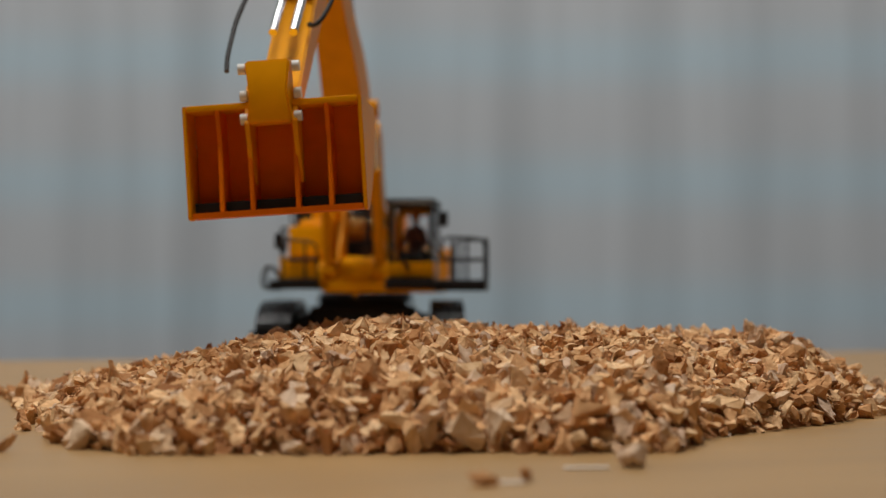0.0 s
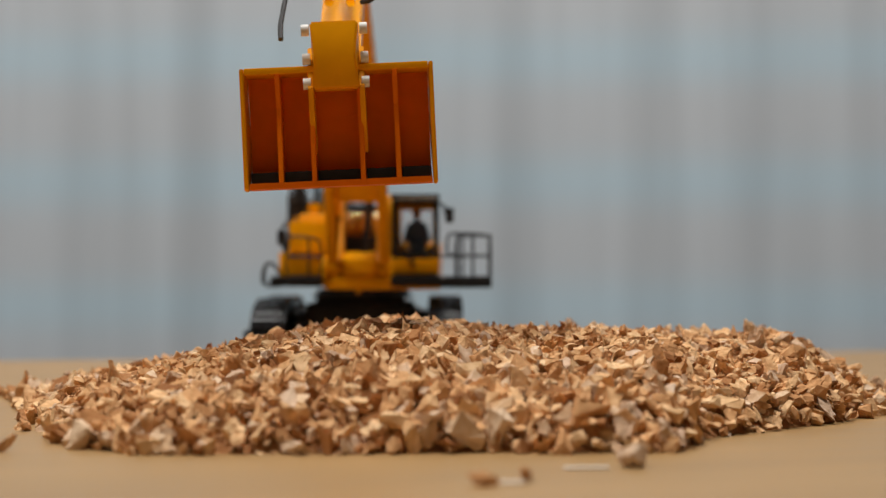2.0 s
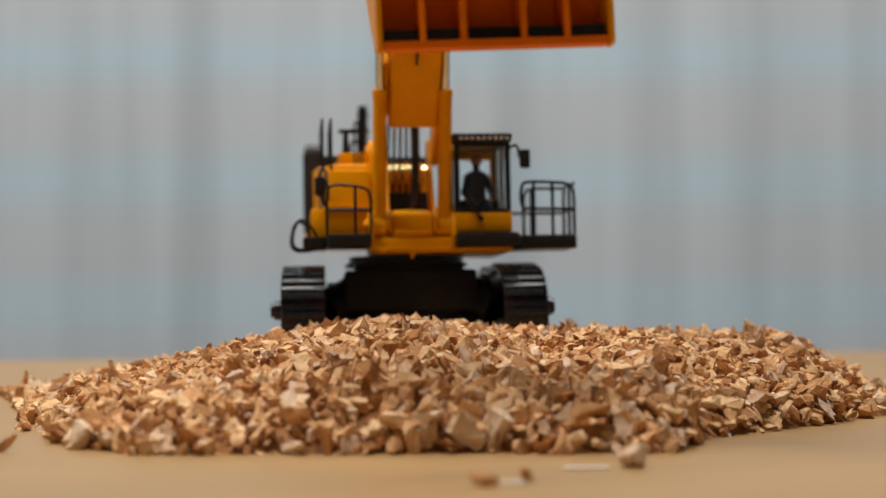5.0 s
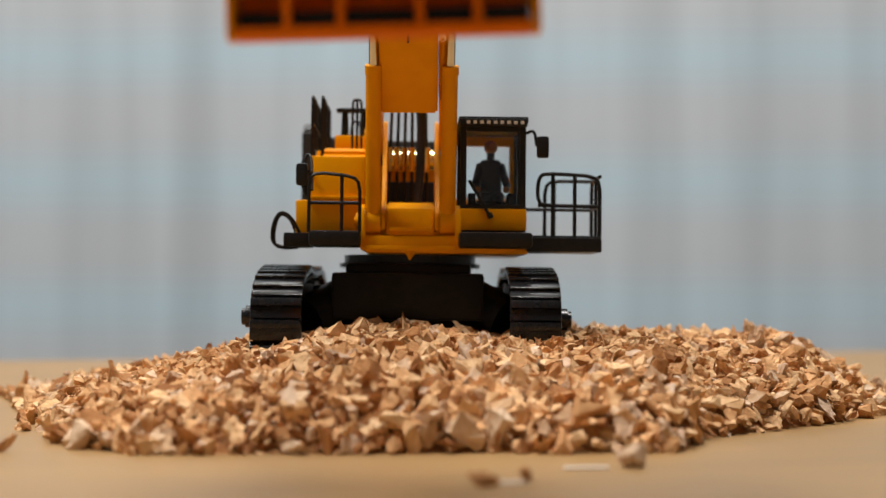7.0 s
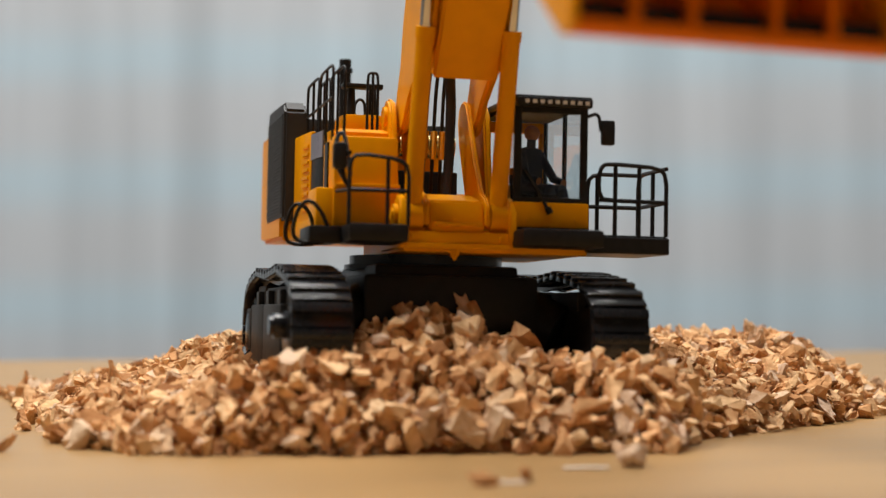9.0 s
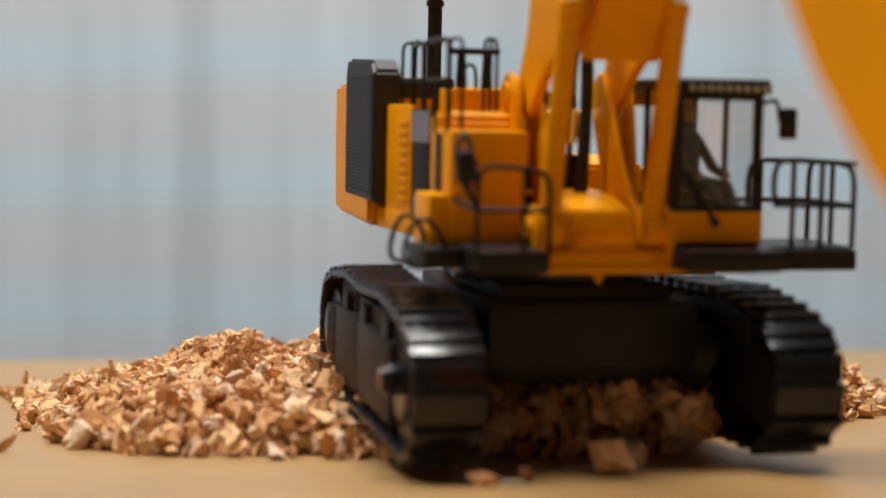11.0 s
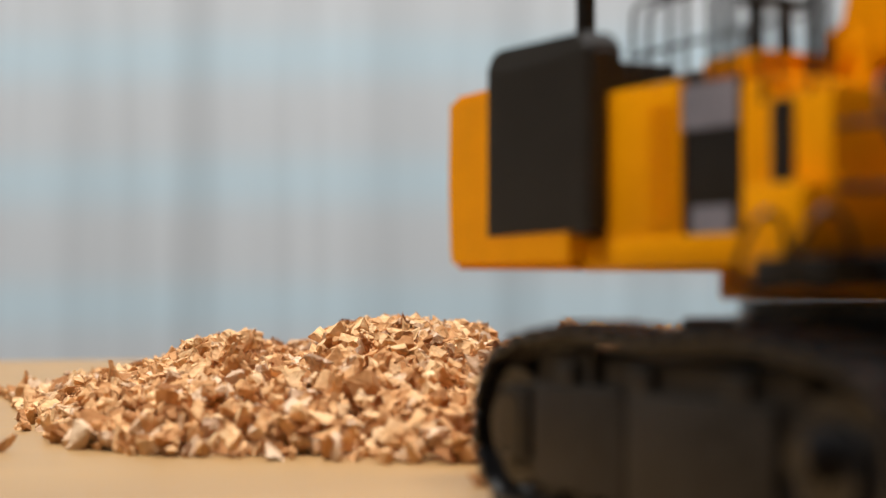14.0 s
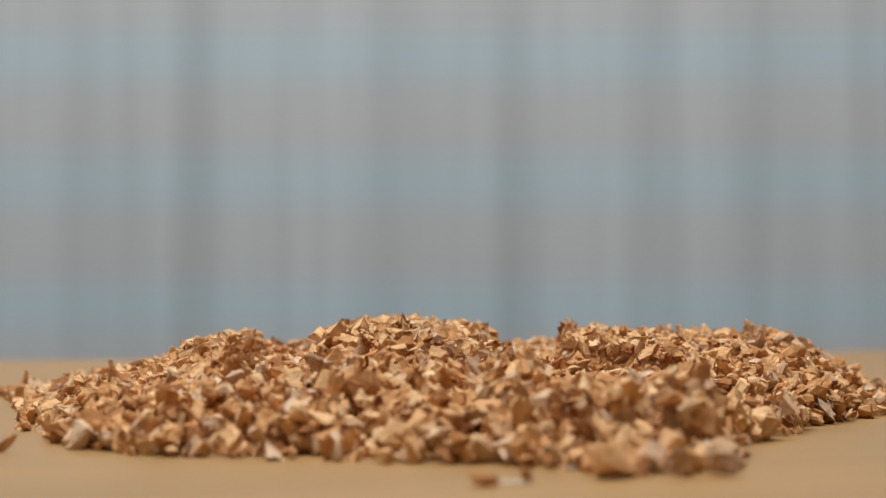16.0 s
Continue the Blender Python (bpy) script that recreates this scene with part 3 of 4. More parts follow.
    rails("step_rail", [[(-36, -24, 42), (-38, -26, 48), (-41.5, -26, 50), (-43.5, -24, 46), (-44, -22, 40), (-41, -22, 38.6), (-36, -22, 39)]], R, ex, "black curved step handle")
    part("step", boxes((-39.5, -31, -38, -20, 38.8, 43.2), bevel=0.6), BLACK, ex, "black side step", smooth=True)
    bm = bmesh.new()
    pipe(bm, [Vector((-31, -47, 53)), Vector((-34.4, -43, 60)), Vector((-33, -40, 67)), Vector((-31, -40, 67.5)), Vector((-30.4, -46, 56))], 0.6, 7)
    pipe(bm, [Vector((-31, -47, 53)), Vector((-32, -46.5, 54.6)), Vector((-32.6, -46, 58))], 0.6, 7)
    box(bm, -35.2, -31.4, -48.2, -45.2, 57.2, 64.2, bevel=1.2)
    part("mirror", bm, BLACK, ex, "black side mirror on a bent bracket", smooth=True)
    # -- cab
    cab = part("cab", boxes((15.4, 36, -44, 0, 43.8, 45), bevel=0.35), BLACK, ex, "black-framed operator cab with clear windows")
    for r in ((15.4, 17.4, -43.6, -42, 51, 79), (34.0, 36, -43.6, -42, 51, 79), (15.4, 17, -1.6, 0, 45, 79), (34.4, 36, -1.6, 0, 45, 79), (34.6, 36, -23, -21.6, 45, 79), (15.4, 16.8, -23, -21.6, 45, 79)):
        part("pillar", boxes(r, bevel=0.35), BLACK, cab)
    for r in ((15.4, 36, -43.8, -42, 51, 52.6), (34.6, 36, -42, 0, 51, 52.4), (17.4, 34.0, -43.5, -42, 75.4, 78)):
        part("window_bar", boxes(r, bevel=0.3), BLACK, cab)
    bm = boxes((14.8, 36.6, -45.5, 1, 78.0, 80.0), (15.2, 36.2, -47.5, -44, 76.8, 79.2), bevel=0.5)
    part("roof", bm, BLACK, cab, smooth=True)
    for k in range(9):
        part("visor_slot", boxes((17.2 + k * 2.1, 18.3 + k * 2.1, -47.8, -47.3, 77.5, 78.5)), WHITE, cab)
    part("front_panel", boxes((15.2, 36.2, -44.6, -42.2, 44.4, 51.2), bevel=0.5), YELLOW, cab, "yellow panel under the windscreen", smooth=True)
    for x in (19, 32.5):
        bm = bmesh.new()
        rod(bm, (x, -44.4, 46.5), (x, -45.0, 46.5), 0.5, 10)
        part("bolt", bm, YELLOW, cab)
    part("side_panel", boxes((34.9, 36.4, -42, -1, 44.4, 51.2), bevel=0.4), YELLOW, cab)
    part("side_panel", boxes((15.0, 16.4, -42, -1, 44.4, 51.2), bevel=0.4), YELLOW, cab)
    for r in ((17, 34.4, -2.2, -0.6, 45, 54), (17, 34.4, -2.2, -0.6, 74, 77.2), (17, 18.4, -2.2, -0.6, 54, 74), (33, 34.4, -2.2, -0.6, 54, 74)):
        part("rear_panel", boxes(r, bevel=0.3), YELLOW, cab)
    for r in ((17, 34.4, -43.0, -42.6, 52.4, 79), (35.2, 35.5, -41.8, -23, 52.4, 79), (15.9, 16.2, -41.8, -23, 52.4, 79), (35.2, 35.5, -21, -1.8, 52.4, 79)):
        pane = part("window_pane", boxes(r), GLASS, cab, "clear cab window")
        pane.visible_shadow = False
    bm = bmesh.new()
    pipe(bm, [Vector((18.2, -44.2, 60)), Vector((20, -44.6, 57)), Vector((22.5, -45, 53)), Vector((24.4, -45, 49.5))], 0.5, 7)
    rod(bm, (24.4, -45.3, 49.8), (25.2, -45.3, 48.2), 0.9, 8)
    part("wiper", bm, BLACK, cab, "black wiper arm")
    part("seat", boxes((21, 31, -22, -12, 52, 55), (22, 30, -13, -10.5, 54, 63), (24, 28, -12.5, -10.8, 63, 65.5), (22, 30, -20, -14, 45, 52), bevel=0.8), BLACK, cab, "black operator seat", smooth=True)
    part("console", boxes((18.5, 21, -28, -16, 50, 57), (31, 33.5, -28, -16, 50, 57), (23, 29, -38, -35, 45, 54), bevel=0.5), BLACK, cab)
    bm = bmesh.new()
    pipe(bm, [Vector((36, -43, 75)), Vector((38.5, -45, 76)), Vector((39.2, -45, 71))], 0.5, 7)
    box(bm, 39.2, 43, -46.4, -44, 67.2, 74.0, bevel=0.8)
    part("mirror", bm, BLACK, cab, "black side mirror", smooth=True)
    # Dull black sheet, added to keep bright reflections off the roof's underside.
    bm = boxes((16, 35.4, -42, -2, 77.2, 77.8))
    part("headliner", bm, RUBBER, cab)
    for ob in (cab, *cab.children):
        ob.data.transform(Matrix.Diagonal((1, 0.88, 1, 1)))
    # -- outer platform
    pf = part("platform", boxes((36.4, 60, -38, -12, 38.0, 42.6), (38, 60, -36, -14, 42.4, 43.2), bevel=0.5), BLACK, ex, "black side platform with handrails")
    x0, x1, y0, y1 = 44, 59.4, -36.5, -14
    rails("platform_rail", [[(x1, y0, 43), (x1, y0, 61.8), (x0, y0, 62.6), (x0 - 4, y0, 62), (x0 - 4.2, y0, 53), (x0, y0, 52.6)], [(x0 - 4, y0, 52.6), (x1, y0, 52.4)], [(x0 + 0.6, y0, 43), (x0 + 0.6, y0, 62.4)],
                            [(x0 + 7.5, y0, 43), (x0 + 7.5, y0, 62.3)]], 0.62, pf)
    rails("platform_rail", [[(x1, y0, 61.8), (x1, y1, 61.8), (x1, y1, 43)], [(x1, y0, 52.4), (x1, y1, 52.4)], [(x1, -26, 43), (x1, -26, 61.8)]], 0.62, pf)
    rails("platform_rail", [[(x1, y1, 61.8), (x0, y1, 61.8), (x0, y1, 43)], [(x1, y1, 52.4), (36, y1, 52.4)], [(x0 + 3, y1, 43), (x0 + 3, y1, 61.8)]], 0.62, pf)
    # -- boom, drawn along -y from its foot
    bm = bmesh.new()
    slab(bm, [(-37, -4), (-36, 10), (-50, 20), (-64, 24), (-82, 26), (-102, 24), (-140, 15), (-175, 5), (-182, 0), (-179, -5.5), (-150, -4), (-110, 1), (-80, 2)], -8.9, 8.9, 0.7)
    for s in (-1, 1):
        slab(bm, [(-9.6, 11), (-9.4, 15), (-12, 18.6), (-17, 20), (-26, 22), (-36, 27), (-46, 30), (-54, 30), (-60, 26), (-62, 18), (-60, 3), (-46, -2), (-36, 3), (-24, 7), (-13, 8)], s * 10.35 - 1.2, s * 10.35 + 1.2, 0.8)
    for v in bm.verts:
        v.co.x *= 1 - 0.42 * min(1, max(0, (-v.co.y - 90) / 85))
    boom = part("boom", bm, YELLOW, ex, "long bent yellow boom", smooth=True)
    part("slot", boxes((-0.35, 0.35, -70, -62, -2.0, 1.2)), BLACK, boom, "narrow dark slot")
    for s in (-1, 1):
        bm = bmesh.new()
        rod(bm, (s * 9, -80, 12), (s * 13.5, -80, 12), 4.5, 20)
        part("pin", bm, YELLOW, boom, smooth=True)
    for s in (-1, 1):
        bm = bmesh.new()
        pipe(bm, [Vector((s * 4, -60, 26)), Vector((s * 4.5, -110, 30)), Vector((s * 5, -150, 22)), Vector((s * 6, -176, 14))], 0.9, 8)
        part("hose", bm, RUBBER, boom, smooth=True)
    # -- arm, drawn along -y from the elbow; +z is its outer side
    bm = bmesh.new()
    slab(bm, [(20, 8), (6, 13), (-12, 10), (-100, 5), (-118, 4), (-121, 0), (-118, -4.5), (-100, -5), (-8, -9), (6, -5)], -6.6, 6.6, 0.7)
    arm = part("arm", bm, YELLOW, ex, "tapered yellow stick", smooth=True)
    for s in (-1, 1):
        bm = bmesh.new()
        rod(bm, (s * 3.4, -2, 14), (s * 3.4, -62, 12.5), 3.0, 18)
        part("bucket_cylinder", bm, YELLOW, arm, smooth=True)
        bm = bmesh.new()
        rod(bm, (s * 3.4, -60, 12.5), (s * 3.4, -98, 14.5), 1.5, 14)
        part("rod", bm, SILVER, arm, "bright chrome rod", smooth=True)
        bm = bmesh.new()
        end = [Vector((-17.5, -88, 13)), Vector((-18.5, -104, 9)), Vector((-18, -110, 7))] if s < 0 else [Vector((12.5, -84, 13)), Vector((9.5, -88, 11)), Vector((6.5, -84, 9))]
        pipe(bm, [Vector((s * 6, -30, 14)), Vector((s * 9, -40, 19)), Vector((s * 12.5, -52, 20)), Vector((s * 14.5, -66, 18)), Vector((s * 15, -76, 16)), *end], 0.85, 8)
        part("hose", bm, RUBBER, arm, "looped black hydraulic hose", smooth=True)
        bm = bmesh.new()
        rod(bm, (s * 6, 0, 2), (s * 9.5, 0, 2), 5.0, 20)
        part("elbow_pin", bm, YELLOW, arm, smooth=True)
    # -- bucket, hung from its hinge; its ribbed back looks forward
    W, top, lo = 28.8, 4.0, 4.0 - BUCKET_H
    side = [(-9.5, top), (-9.5, lo + 1), (-8.5, lo), (-4, lo), (8, lo + 8), (22, lo + 21), (30, top - 5), (29, top)]
    bm = bmesh.new()
    slab(bm, [(2.0, top - 2), (3.4, top - 2), (4.4, -10), (3.4, lo + 3), (2.0, lo + 3), (2.8, -10)], -W + 1.6, W - 1.6)
    slab(bm, [(-9.4, lo + 2.2), (-9.2, lo + 0.4), (-4, lo + 0.2), (8, lo + 8.2), (22, lo + 21), (21, lo + 22.2), (7, lo + 9.6), (-4.5, lo + 1.6)], -W + 1.6, W - 1.6)
    bucket = part("bucket", bm, BUCKET_SHADE, ex, "wide digging bucket, its ribbed back coloured redder as shaded yellow")
    for s in (-1, 1):
        part("side_plate", slab(bmesh.new(), side, s * (W - 0.65) - 0.65, s * (W - 0.65) + 0.65, 0.3), YELLOW, bucket, "yellow bucket cheek")
    bm = bmesh.new()
    box(bm, -W + 1.5, W - 1.5, -9.8, 27, top - 2.0, top, bevel=0.3)
    part("top_plate", bm, YELLOW, bucket, "bright yellow upper edge", smooth=True)
    ribs = (-17.7, -7.8, 6.7, 17.3)
    for x in ribs:
        bm = bmesh.new()
        cut = 2.4 if abs(x) > 10 else 0
        slab(bm, [(-9.3, top - 1.8), (-9.3 + cut, -8), (-9.2, lo + 1.8), (2.6, lo + 1.6), (3.0, lo + 12), (2.6, top - 1.8)], x - 0.75, x + 0.75, 0.2)
        part("rib", bm, BUCKET_SHADE, bucket)
    # Black blocks stand in for the shade along the recesses' lower edge.
    ends = (-W + 1.0, *ribs, W - 1.0)
    for a, b in zip(ends, ends[1:]):
        part("wear_strip", boxes((a + 1.0, b - 1.0, -7.0, 1.9, lo + 1.9, lo + 5.4), bevel=0.2), BLACK, bucket, "black strip drawn for the shade at the foot of the bucket back")
    bm = bmesh.new()
    slab(bm, [(-14, -3.5), (-15.5, 6), (-13, 16.5), (-8, 17), (-5, 4), (-6, -3.5)], -7.2, 7.2, 0.6)
    for v in bm.verts:
        v.co.x *= 1 - 0.16 * math.exp(-((v.co.z - 5) / 6) ** 2)
    part("link_bracket", bm, YELLOW, bucket, "yellow bucket link bracket", smooth=True)
    for s in (-1, 1):
        bm = bmesh.new()
        slab(bm, [(-12.6, -3), (-10, -12), (-6, -22), (-2, -22), (-2, 4), (-5, 10)], s * 7.6 - 0.8, s * 7.6 + 0.8, 0.2)
        part("link_cheek", bm, YELLOW, bucket, smooth=True)
    for s in (-1, 1):
        for y, z in ((-10, 14.5), (-9, 6), (-10.5, -1.5)):
            bm = bmesh.new()
            rod(bm, (s * 7.5, y, z), (s * 9.8, y, z), 1.75, 16)
            part("pin", bm, WHITE, bucket, "round white pin cap", smooth=True)
    # -- boom cylinders: barrels swing on the frame, rods run up to the boom
    barrels = []
    for s in (-1, 1):
        bm = bmesh.new()
        rod(bm, (0, 0, 0), (0, 0, 49), 2.4, 22)
        rod(bm, (0, 0, 47), (0, 0, 49.8), 2.65, 22)
        rod(bm, (-2.4, 0, 0), (2.4, 0, 0), 4.0, 20)
        b = part("boom_cylinder", bm, YELLOW, ex, "yellow lift cylinder", smooth=True)
        bm = bmesh.new()
        rod(bm, (0, 0, 46), (0, 0, 78), 1.5, 16)
        part("rod", bm, SILVER, b, "bright chrome rod", smooth=True)
        barrels.append((s, b))
    # -- small plastic driver figure, one plain shape
    bm = bmesh.new()
    box(bm, 22.4, 29.6, -18, -13.6, 55, 68.5, bevel=2.0)
    bmesh.ops.create_icosphere(bm, subdivisions=2, radius=2.3, matrix=Matrix.Translation((26, -16.4, 72.4)))
    rod(bm, (26, -16, 67), (26, -16.2, 71), 1.3, 10)
    for s in (-1, 1):
        rod(bm, (26 + s * 3.4, -16, 66.5), (26 + s * 5.2, -20, 59.5), 1.3, 10)
        rod(bm, (26 + s * 5.2, -20, 59.5), (26 + s * 4.6, -25, 58), 1.1, 10)
        rod(bm, (26 + s * 1.8, -16, 56.5), (26 + s * 2.3, -27, 55.5), 1.8, 10)
        rod(bm, (26 + s * 2.3, -27, 55.5), (26 + s * 2.3, -30, 47), 1.5, 10)
    fig = part("driver_figurine", bm, CLOTHES, smooth=True)
    fig.data.materials.append(SKIN)
    for f in fig.data.polygons:
        if f.center.z > 0.0697 or (f.center.y < -0.0238 and f.center.z > 0.0572):
            f.material_index = 1
    tagged(fig, "small dark plastic driver figurine seated in the cab", "figurine")
    return ex, under, boom, arm, bucket, barrels, fig


def drive_pose(row):
    t, x, y, z, p, r, h, _ = row
    return pose(x * 0.001, y * 0.001, z * 0.001, p, r, h)


EXCAVATOR = excavator()


def mm_pose(v, rx=0.0, ry=0.0, rz=0.0):
    return pose(v[0] * 0.001, v[1] * 0.001, v[2] * 0.001, rx, ry, rz)


def motions():
    ex, under, boom, arm, bucket, barrels, fig = EXCAVATOR
    walk(ex, [(r[0], drive_pose(r)) for r in DRIVE])
    seat = pose(0.026, -0.015, 0)
    walk(fig, [(r[0], drive_pose(r) @ seat @ pose(0, 0, 0, 0, 0, float(np.interp(r[0], (7.5, 9.0), (0, 24)))) @ seat.inverted()) for r in DRIVE])
    walk(under, [(r[0], pose(0, 0, 0, 0, 0, r[7] - r[6])) for r in DRIVE])
    rows = {"boom": [], "arm": [], "bucket": []}
    cyl = {s: [] for s, _ in barrels}
    for t, reach, low, roll, tilt in DIG:
        a, e, g, w = reach_pose(reach, low)
        swing = pose(0, PIVOT.y * 0.001, 0, 0, 0, float(np.interp(t, *zip(*SLACK)))) @ pose(0, -PIVOT.y * 0.001, 0)
        rows["boom"].append((t, swing @ mm_pose(PIVOT, -math.degrees(a))))
        rows["arm"].append((t, swing @ mm_pose(e, -math.degrees(g))))
        rows["bucket"].append((t, swing @ mm_pose(w, tilt, roll)))
        foot = Vector((0, -35, 47))
        head = PIVOT + Matrix.Rotation(-a, 3, "X") @ Vector((0, -80, 12))
        lean = math.degrees(math.atan2(-(head.y - foot.y), head.z - foot.z))
        for s, _ in barrels:
            cyl[s].append((t, mm_pose((s * 11.7, foot.y, foot.z), lean)))
    walk(boom, rows["boom"])
    walk(arm, rows["arm"])
    walk(bucket, rows["bucket"])
    for s, b in barrels:
        walk(b, cyl[s])
    for ob, moves in MOVED:
        walk(ob, moves)


MOVED = []


def track_rows():
    """Where the machine stands, finely in time."""
    ts = np.arange(2.0, 15.01, 0.1)
    T = np.array([r[0] for r in DRIVE])
    return [(t, *(np.interp(t, T, np.array([r[k] for r in DRIVE])) for k in (1, 2, 3, 7))) for t in ts]


def pressed(x, y, h, steps):
    """When a track comes over the place, and how far it presses the stones down."""
    for t, mx, my, mz, yaw in steps:
        c, s = math.cos(radians(yaw)), math.sin(radians(yaw))
        lx, ly = c * (x - mx) + s * (y - my), -s * (x - mx) + c * (y - my)
        if 28 < abs(lx) < 49 and (-26 if y > 430 else -40) < ly < 50:
            rut = mz + (3.5 if y > 430 else 3)
            if h > rut:
                return t, min(h - rut, 16)
            return None
    return None


def heaped(x, y):
    """How far the chips are shoved up between and before the tracks."""
    mid = 15 * math.exp(-((x + 2) / 21) ** 2 - ((y - 422) / 27) ** 2)
    berm = (10 * math.exp(-((y - 389) / 12) ** 2 - ((x + 33) / 24) ** 4) if x < -10 else 8 * math.exp(-((y - 402) / 14) ** 2)) if -62 < x < 64 else 0
    return max(mid, berm)


def shoved(x, y):
    """How far the turning machine drags the front of the heap outwards in the end."""
    w = math.exp(-((x - 48) / 34) ** 2) * max(0.0, min(1.0, (455 - y) / 40))
    return Vector((3 * w, -41 * w, 2.5 * w))


def banked(x, y):
    """How far the chips beside the left rut are squeezed up."""
    return 5.0 * math.exp(-((x + 70) / 13) ** 2 - ((y - 490) / 55) ** 2)


def stone_pile():
    rng = np.random.default_rng(11)
    pile = thing("stone_pile", "broad heap of crushed tan stone chips on the table", "stone pile")
    chips = [crushed(rng, 1.0) for _ in range(40)]
    meshes = []
    for vs, fs in chips[:14]:
        me = bpy.data.meshes.new("stone")
        me.from_pydata([tuple(v * 0.0052) for v in vs], [], fs)
        me.materials.append(STONE)
        meshes.append(me)
    steps = track_rows()
    still, groups, heaps, banks, near = [], {}, {}, {}, []
    step = 3.35
    for gx in np.arange(-172, 172, step):
        for gy in np.arange(368, 664, step):
            x, y = gx + rng.uniform(-1.7, 1.7), gy + rng.uniform(-1.7, 1.7)
            h = height(x, y)
            if h <= 0.6:
                if rng.uniform() > 0.012 or not any(height(x + a, y + b) > 0.6 for a in (-9, 0, 9) for b in (-9, 0, 9)):
                    continue
            bump = 2.2 * noise.noise((x * 0.045, y * 0.045, 3.1)) + 1.0 * noise.noise((x * 0.15, y * 0.15, 7.7))
            edge = min(1.0, h / 8)
            size = min(7.4, rng.lognormal(1.53, 0.29)) * (1.0 + 0.16 * math.exp(-((y - 385) / 45) ** 2))
            z = max(h + bump * edge - 2.2, size * 0.28) + rng.uniform(-0.9, 0.9) * edge
            q = Euler((rng.normal(0, 0.75), rng.normal(0, 0.75), rng.uniform(-3.14, 3.14))).to_matrix()
            item = (Vector((x, y, z)), q, size)
            hit = pressed(x, y, h, steps)
            rise = heaped(x, y)
            f = along(FRONT, x)
            if y < f + 26 and -78 < x < 100 and not (-58 < x < -12 and rise > 2):
                near.append(item)
            elif rise > 2:
                key = (x // 11, y // 11)
                heaps.setdefault(key, []).append((item, rise))
            elif banked(x, y) > 1.2 and not hit:
                banks.setdefault((x // 13, y // 13), []).append((item, banked(x, y)))
            elif hit or shoved(x, y).length > 6:
                hit = hit or (10.3, 0.0)
                key = (x // 16, y // 16)
                groups.setdefault(key, []).append((item, hit))
            else:
                still.append(item)
            if h > 7 and not hit:
                still.append((Vector((x + rng.uniform(-2, 2), y + rng.uniform(-2, 2), z - 4.6)), q.transposed(), size))

    def joined(name, items, centre):
        V, F, base = [], [], 0
        for k, (p, q, size) in enumerate(items):
            vs, fs = chips[k % len(chips)]
            M = np.array(q) * size
            V.append(vs @ M.T + np.array(p - centre))
            F += [[i + base for i in f] for f in fs]
            base += len(vs)
        me = bpy.data.meshes.new(name)
        me.from_pydata((np.concatenate(V) * 0.001).tolist(), [], F)
        me.materials.append(STONE)
        ob = new(name, me)
        ob.parent = pile
        ob.location = centre * 0.001
        ob["kind"] = "stuff"
        return ob

    for key, rows in groups.items():
        c = sum((r[0][0] for r in rows), Vector()) / len(rows)
        t = min(r[1][0] for r in rows)
        dz = sum(r[1][1] for r in rows) / len(rows)
        ob = joined("stone_clump", [r[0] for r in rows], c)
        a = Matrix.Translation(c * 0.001)
        side = Vector((rng.uniform(-2, 2), -3.0, -dz)) + shoved(c.x, c.y)
        b = Matrix.Translation((c + side) * 0.001) @ pose(0, 0, 0, rng.uniform(-6, 6), rng.uniform(-6, 6), 0)
        MOVED.append((ob, [(0.0, a), (t - 0.1, a), (t + 0.7, b), (16.0, b)]))
    for key, rows in heaps.items():
        c = sum((r[0][0] for r in rows), Vector()) / len(rows)
        up = sum(r[1] for r in rows) / len(rows)
        deep = [(p + Vector((1.5, 1, -d)), q.transposed(), size) for (p, q, size), _ in rows for d in ((5, 10) if c.x < -12 else (4.5,))]
        ob = joined("stone_clump", [r[0] for r in rows] + deep, c)
        turn = pose(0, 0, 0, rng.uniform(-18, 18), rng.uniform(-18, 18), rng.uniform(-30, 30))
        a, b = Matrix.Translation(c * 0.001), Matrix.Translation((c + Vector((0, -4, up))) * 0.001) @ turn
        d = Matrix.Translation((c + shoved(c.x, c.y) + Vector((rng.uniform(-3, 3), -7, -min(3, up * 0.3)))) * 0.001) @ turn
        t = 7.9 + (456 - c.y) * 0.008
        MOVED.append((ob, [(0.0, a), (6.7, a), (t + 0.2, b), (9.3, b), (11.2, d), (16.0, d)]))
        still.append((c + Vector((0, 0, -6)), Matrix.Identity(3), 5.5))
    for key, rows in banks.items():
        c = sum((r[0][0] for r in rows), Vector()) / len(rows)
        ob = joined("stone_clump", [r[0] for r in rows], c)
        a, b = Matrix.Translation(c * 0.001), Matrix.Translation((c + Vector((-2, 0, rows[0][1]))) * 0.001) @ pose(0, 0, 0, rng.uniform(-8, 8), rng.uniform(-8, 8), 0)
        t = 6.4 + (560 - c.y) * 0.016
        MOVED.append((ob, [(0.0, a), (t, a), (t + 1.0, b), (16.0, b)]))
        still.append((c + Vector((0, 0, -5.5)), Matrix.Identity(3), 5.5))
    joined("crushed_stone", still, Vector((0, 0, 0)))
    # the bed under the chips
    bm = bmesh.new()
    grid = {}
    xs, ys = np.arange(-172, 173, 6.0), np.arange(366, 668, 6.0)
    for i, x in enumerate(xs):
        for j, y in enumerate(ys):
            h = height(x, y)
            hit = pressed(x, y, h, steps)
            grid[i, j] = bm.verts.new((x, y, max(-2.0, h - 6.5 - (hit[1] if hit else 0))))
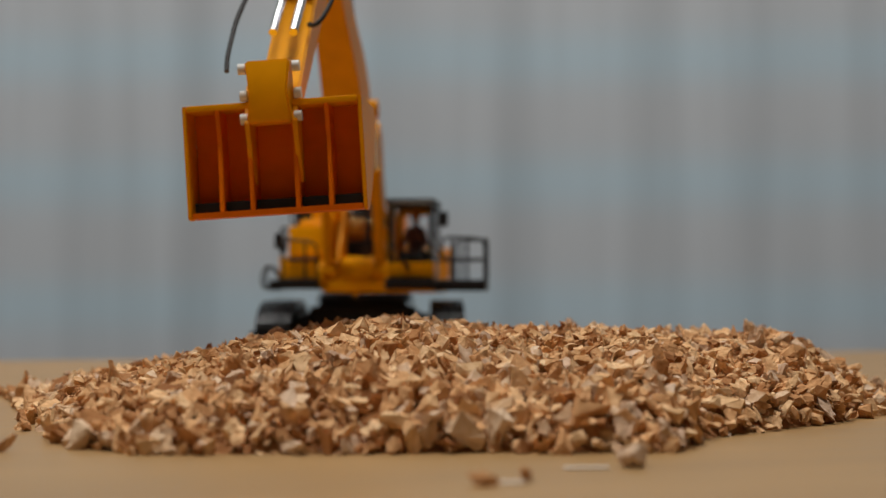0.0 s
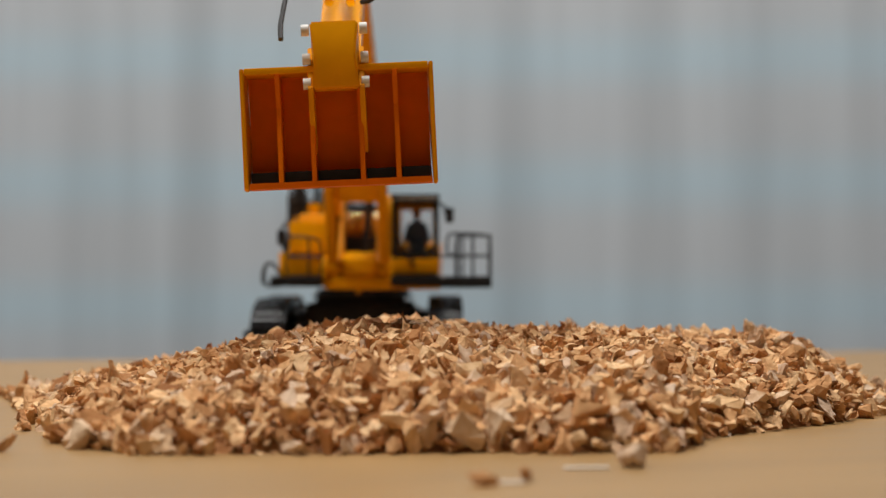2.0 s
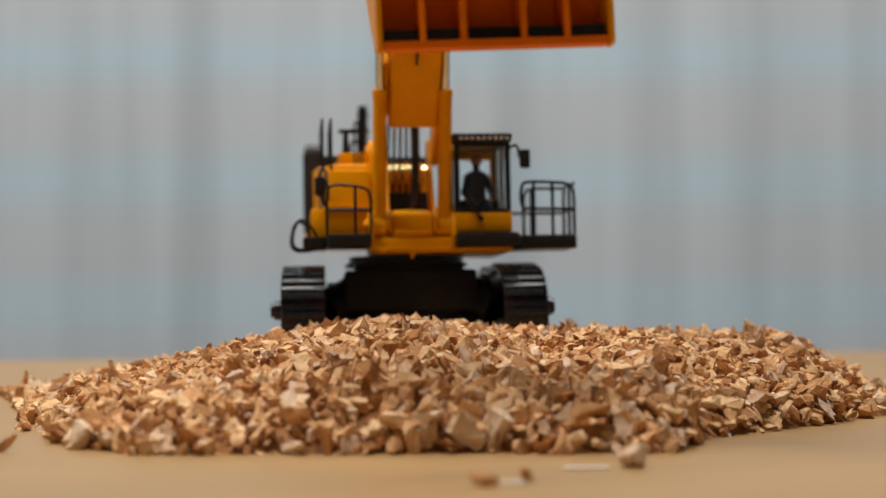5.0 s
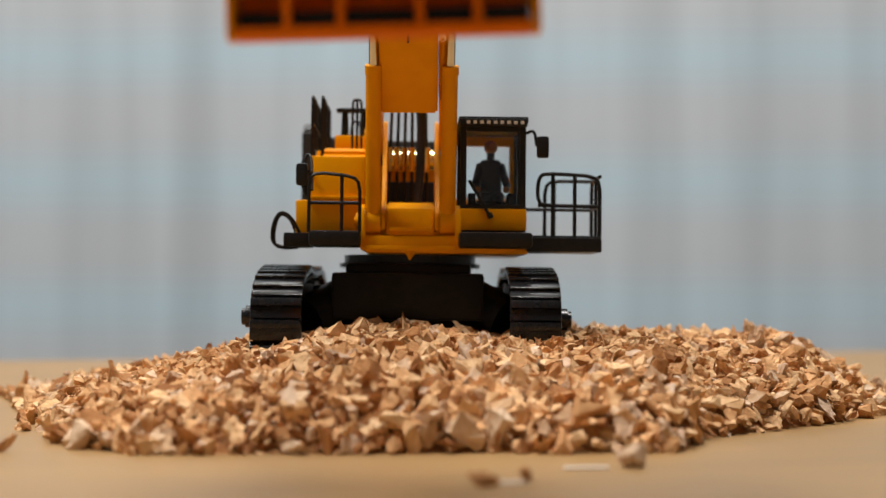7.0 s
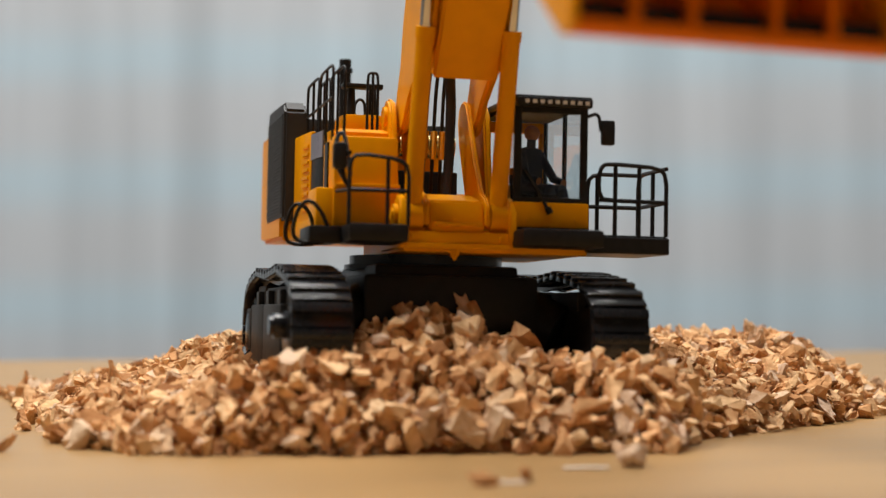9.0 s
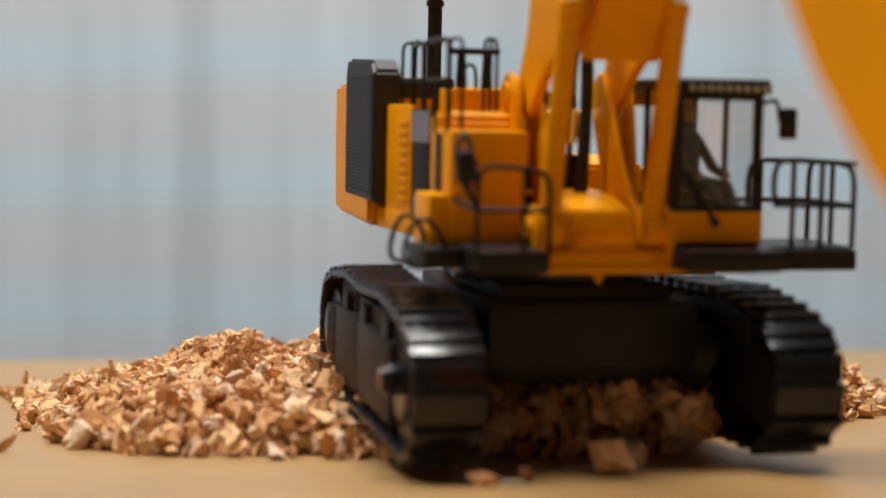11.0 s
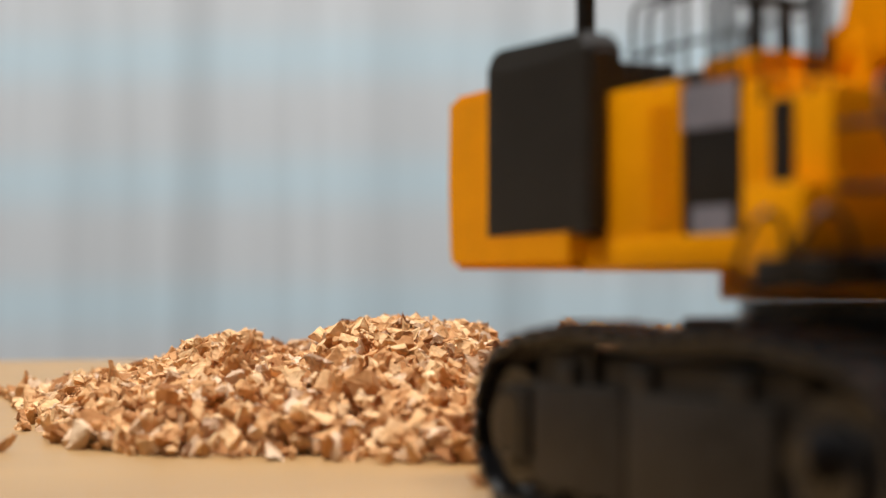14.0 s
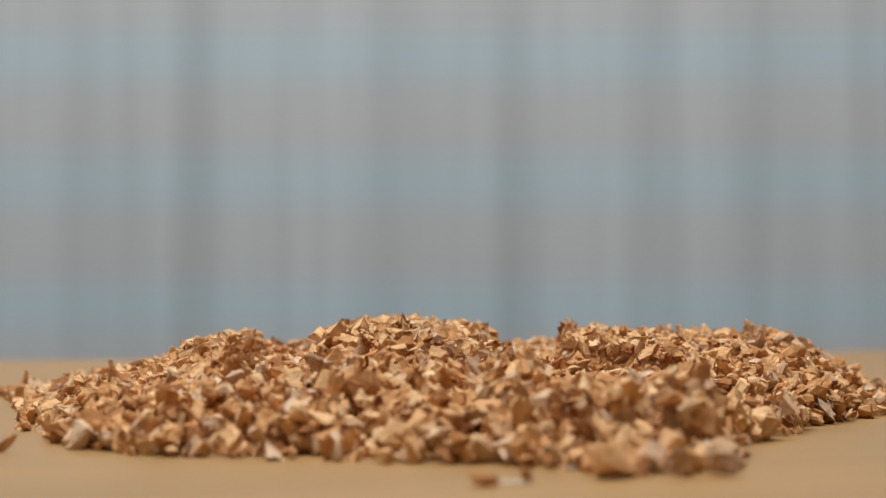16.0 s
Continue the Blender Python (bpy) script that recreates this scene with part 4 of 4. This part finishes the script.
    for i in range(len(xs) - 1):
        for j in range(len(ys) - 1):
            bm.faces.new((grid[i, j], grid[i + 1, j], grid[i + 1, j + 1], grid[i, j + 1]))
    bed = part("stone_bed", bm, STONE, pile)
    bed["kind"] = "stuff"
    # the foremost chips, singly; the machine pushes some of them outwards
    near.sort(key=lambda r: r[0].y)
    for k, (p, q, size) in enumerate(near):
        if k >= 300:
            break
        ob = new("stone", meshes[k % len(meshes)])
        ob.parent = pile
        base = Matrix.Translation(p * 0.001) @ q.to_4x4() @ Matrix.Scale(size / 5.2, 4)
        ob.matrix_local = base
        x = p.x
        push = 18 * math.exp(-((x + 5) / 45) ** 2) + 45 * math.exp(-((x - 48) / 32) ** 2)
        push *= rng.uniform(0.75, 1.05)
        if push > 3:
            t = 9.6 + (x + 60) * 0.012
            moved = Matrix.Translation(Vector((x * 0.05 + rng.uniform(-3, 3), -push, -min(p.z - 2.2, push * 0.12) if p.z > 2.2 else 0)) * 0.001) @ Matrix.Translation(p * 0.001) @ pose(0, 0, 0, rng.uniform(20, 80), 0, rng.uniform(-40, 40)) @ q.to_4x4()
            up = Matrix.Translation((0, -0.002, 0.0009 * heaped(p.x, p.y))) @ base
            MOVED.append((ob, [(0.0, base), (7.9, base), (9.0, up), (t, up), (t + 1.4, moved), (16.0, moved)]))
    if len(near) > 300:
        joined("crushed_stone", near[300:], Vector((0, 0, 0)))
    big = new("stone", meshes[5])
    big.parent = pile
    big.matrix_local = pose(0.047, 0.402, 0.006, 20, 30, 10) @ Matrix.Scale(1.7, 4)
    MOVED.append((big, [(0.0, pose(0.047, 0.402, 0.006, 20, 30, 10)), (9.9, pose(0.047, 0.402, 0.006, 20, 30, 10)), (11.2, pose(0.0345, 0.328, 0.0034, 70, 10, 40)), (16.0, pose(0.0345, 0.328, 0.0034, 70, 10, 40))]))
    # stray chips on the bare table
    for x, y, size, k in ((7.4, 313, 5.2, 0), (17, 322, 4.0, 1), (41.5, 347, 6.5, 2), (-105, 379, 5.0, 3), (-121, 474, 4.6, 4), (-98, 402, 6.0, 5), (136, 492, 4.5, 6)):
        ob = new("loose_stone", meshes[k + 3])
        ob.matrix_world = Matrix.Translation((x * 0.001, y * 0.001, size * 0.0003)) @ pose(0, 0, 0, 20 * k, 15 * k, 70 * k) @ Matrix.Scale(size / 5.2, 4)
        tagged(ob, "single crushed tan stone chip lying on the table", "stone", "stray stones")
    for x, y, w in ((31, 344, 10), (14, 318, 5)):
        bm = boxes((-w / 2, w / 2, -1.3, 1.3, 0, 0.5), bevel=0.2)
        ob = part("pale_sliver", bm, CREAM)
        ob.matrix_world = pose(x * 0.001, y * 0.001, 0, 0, 0, 8)
        tagged(ob, "thin pale sliver lying flat on the table", "sliver", "pale slivers")


stone_pile()
motions()
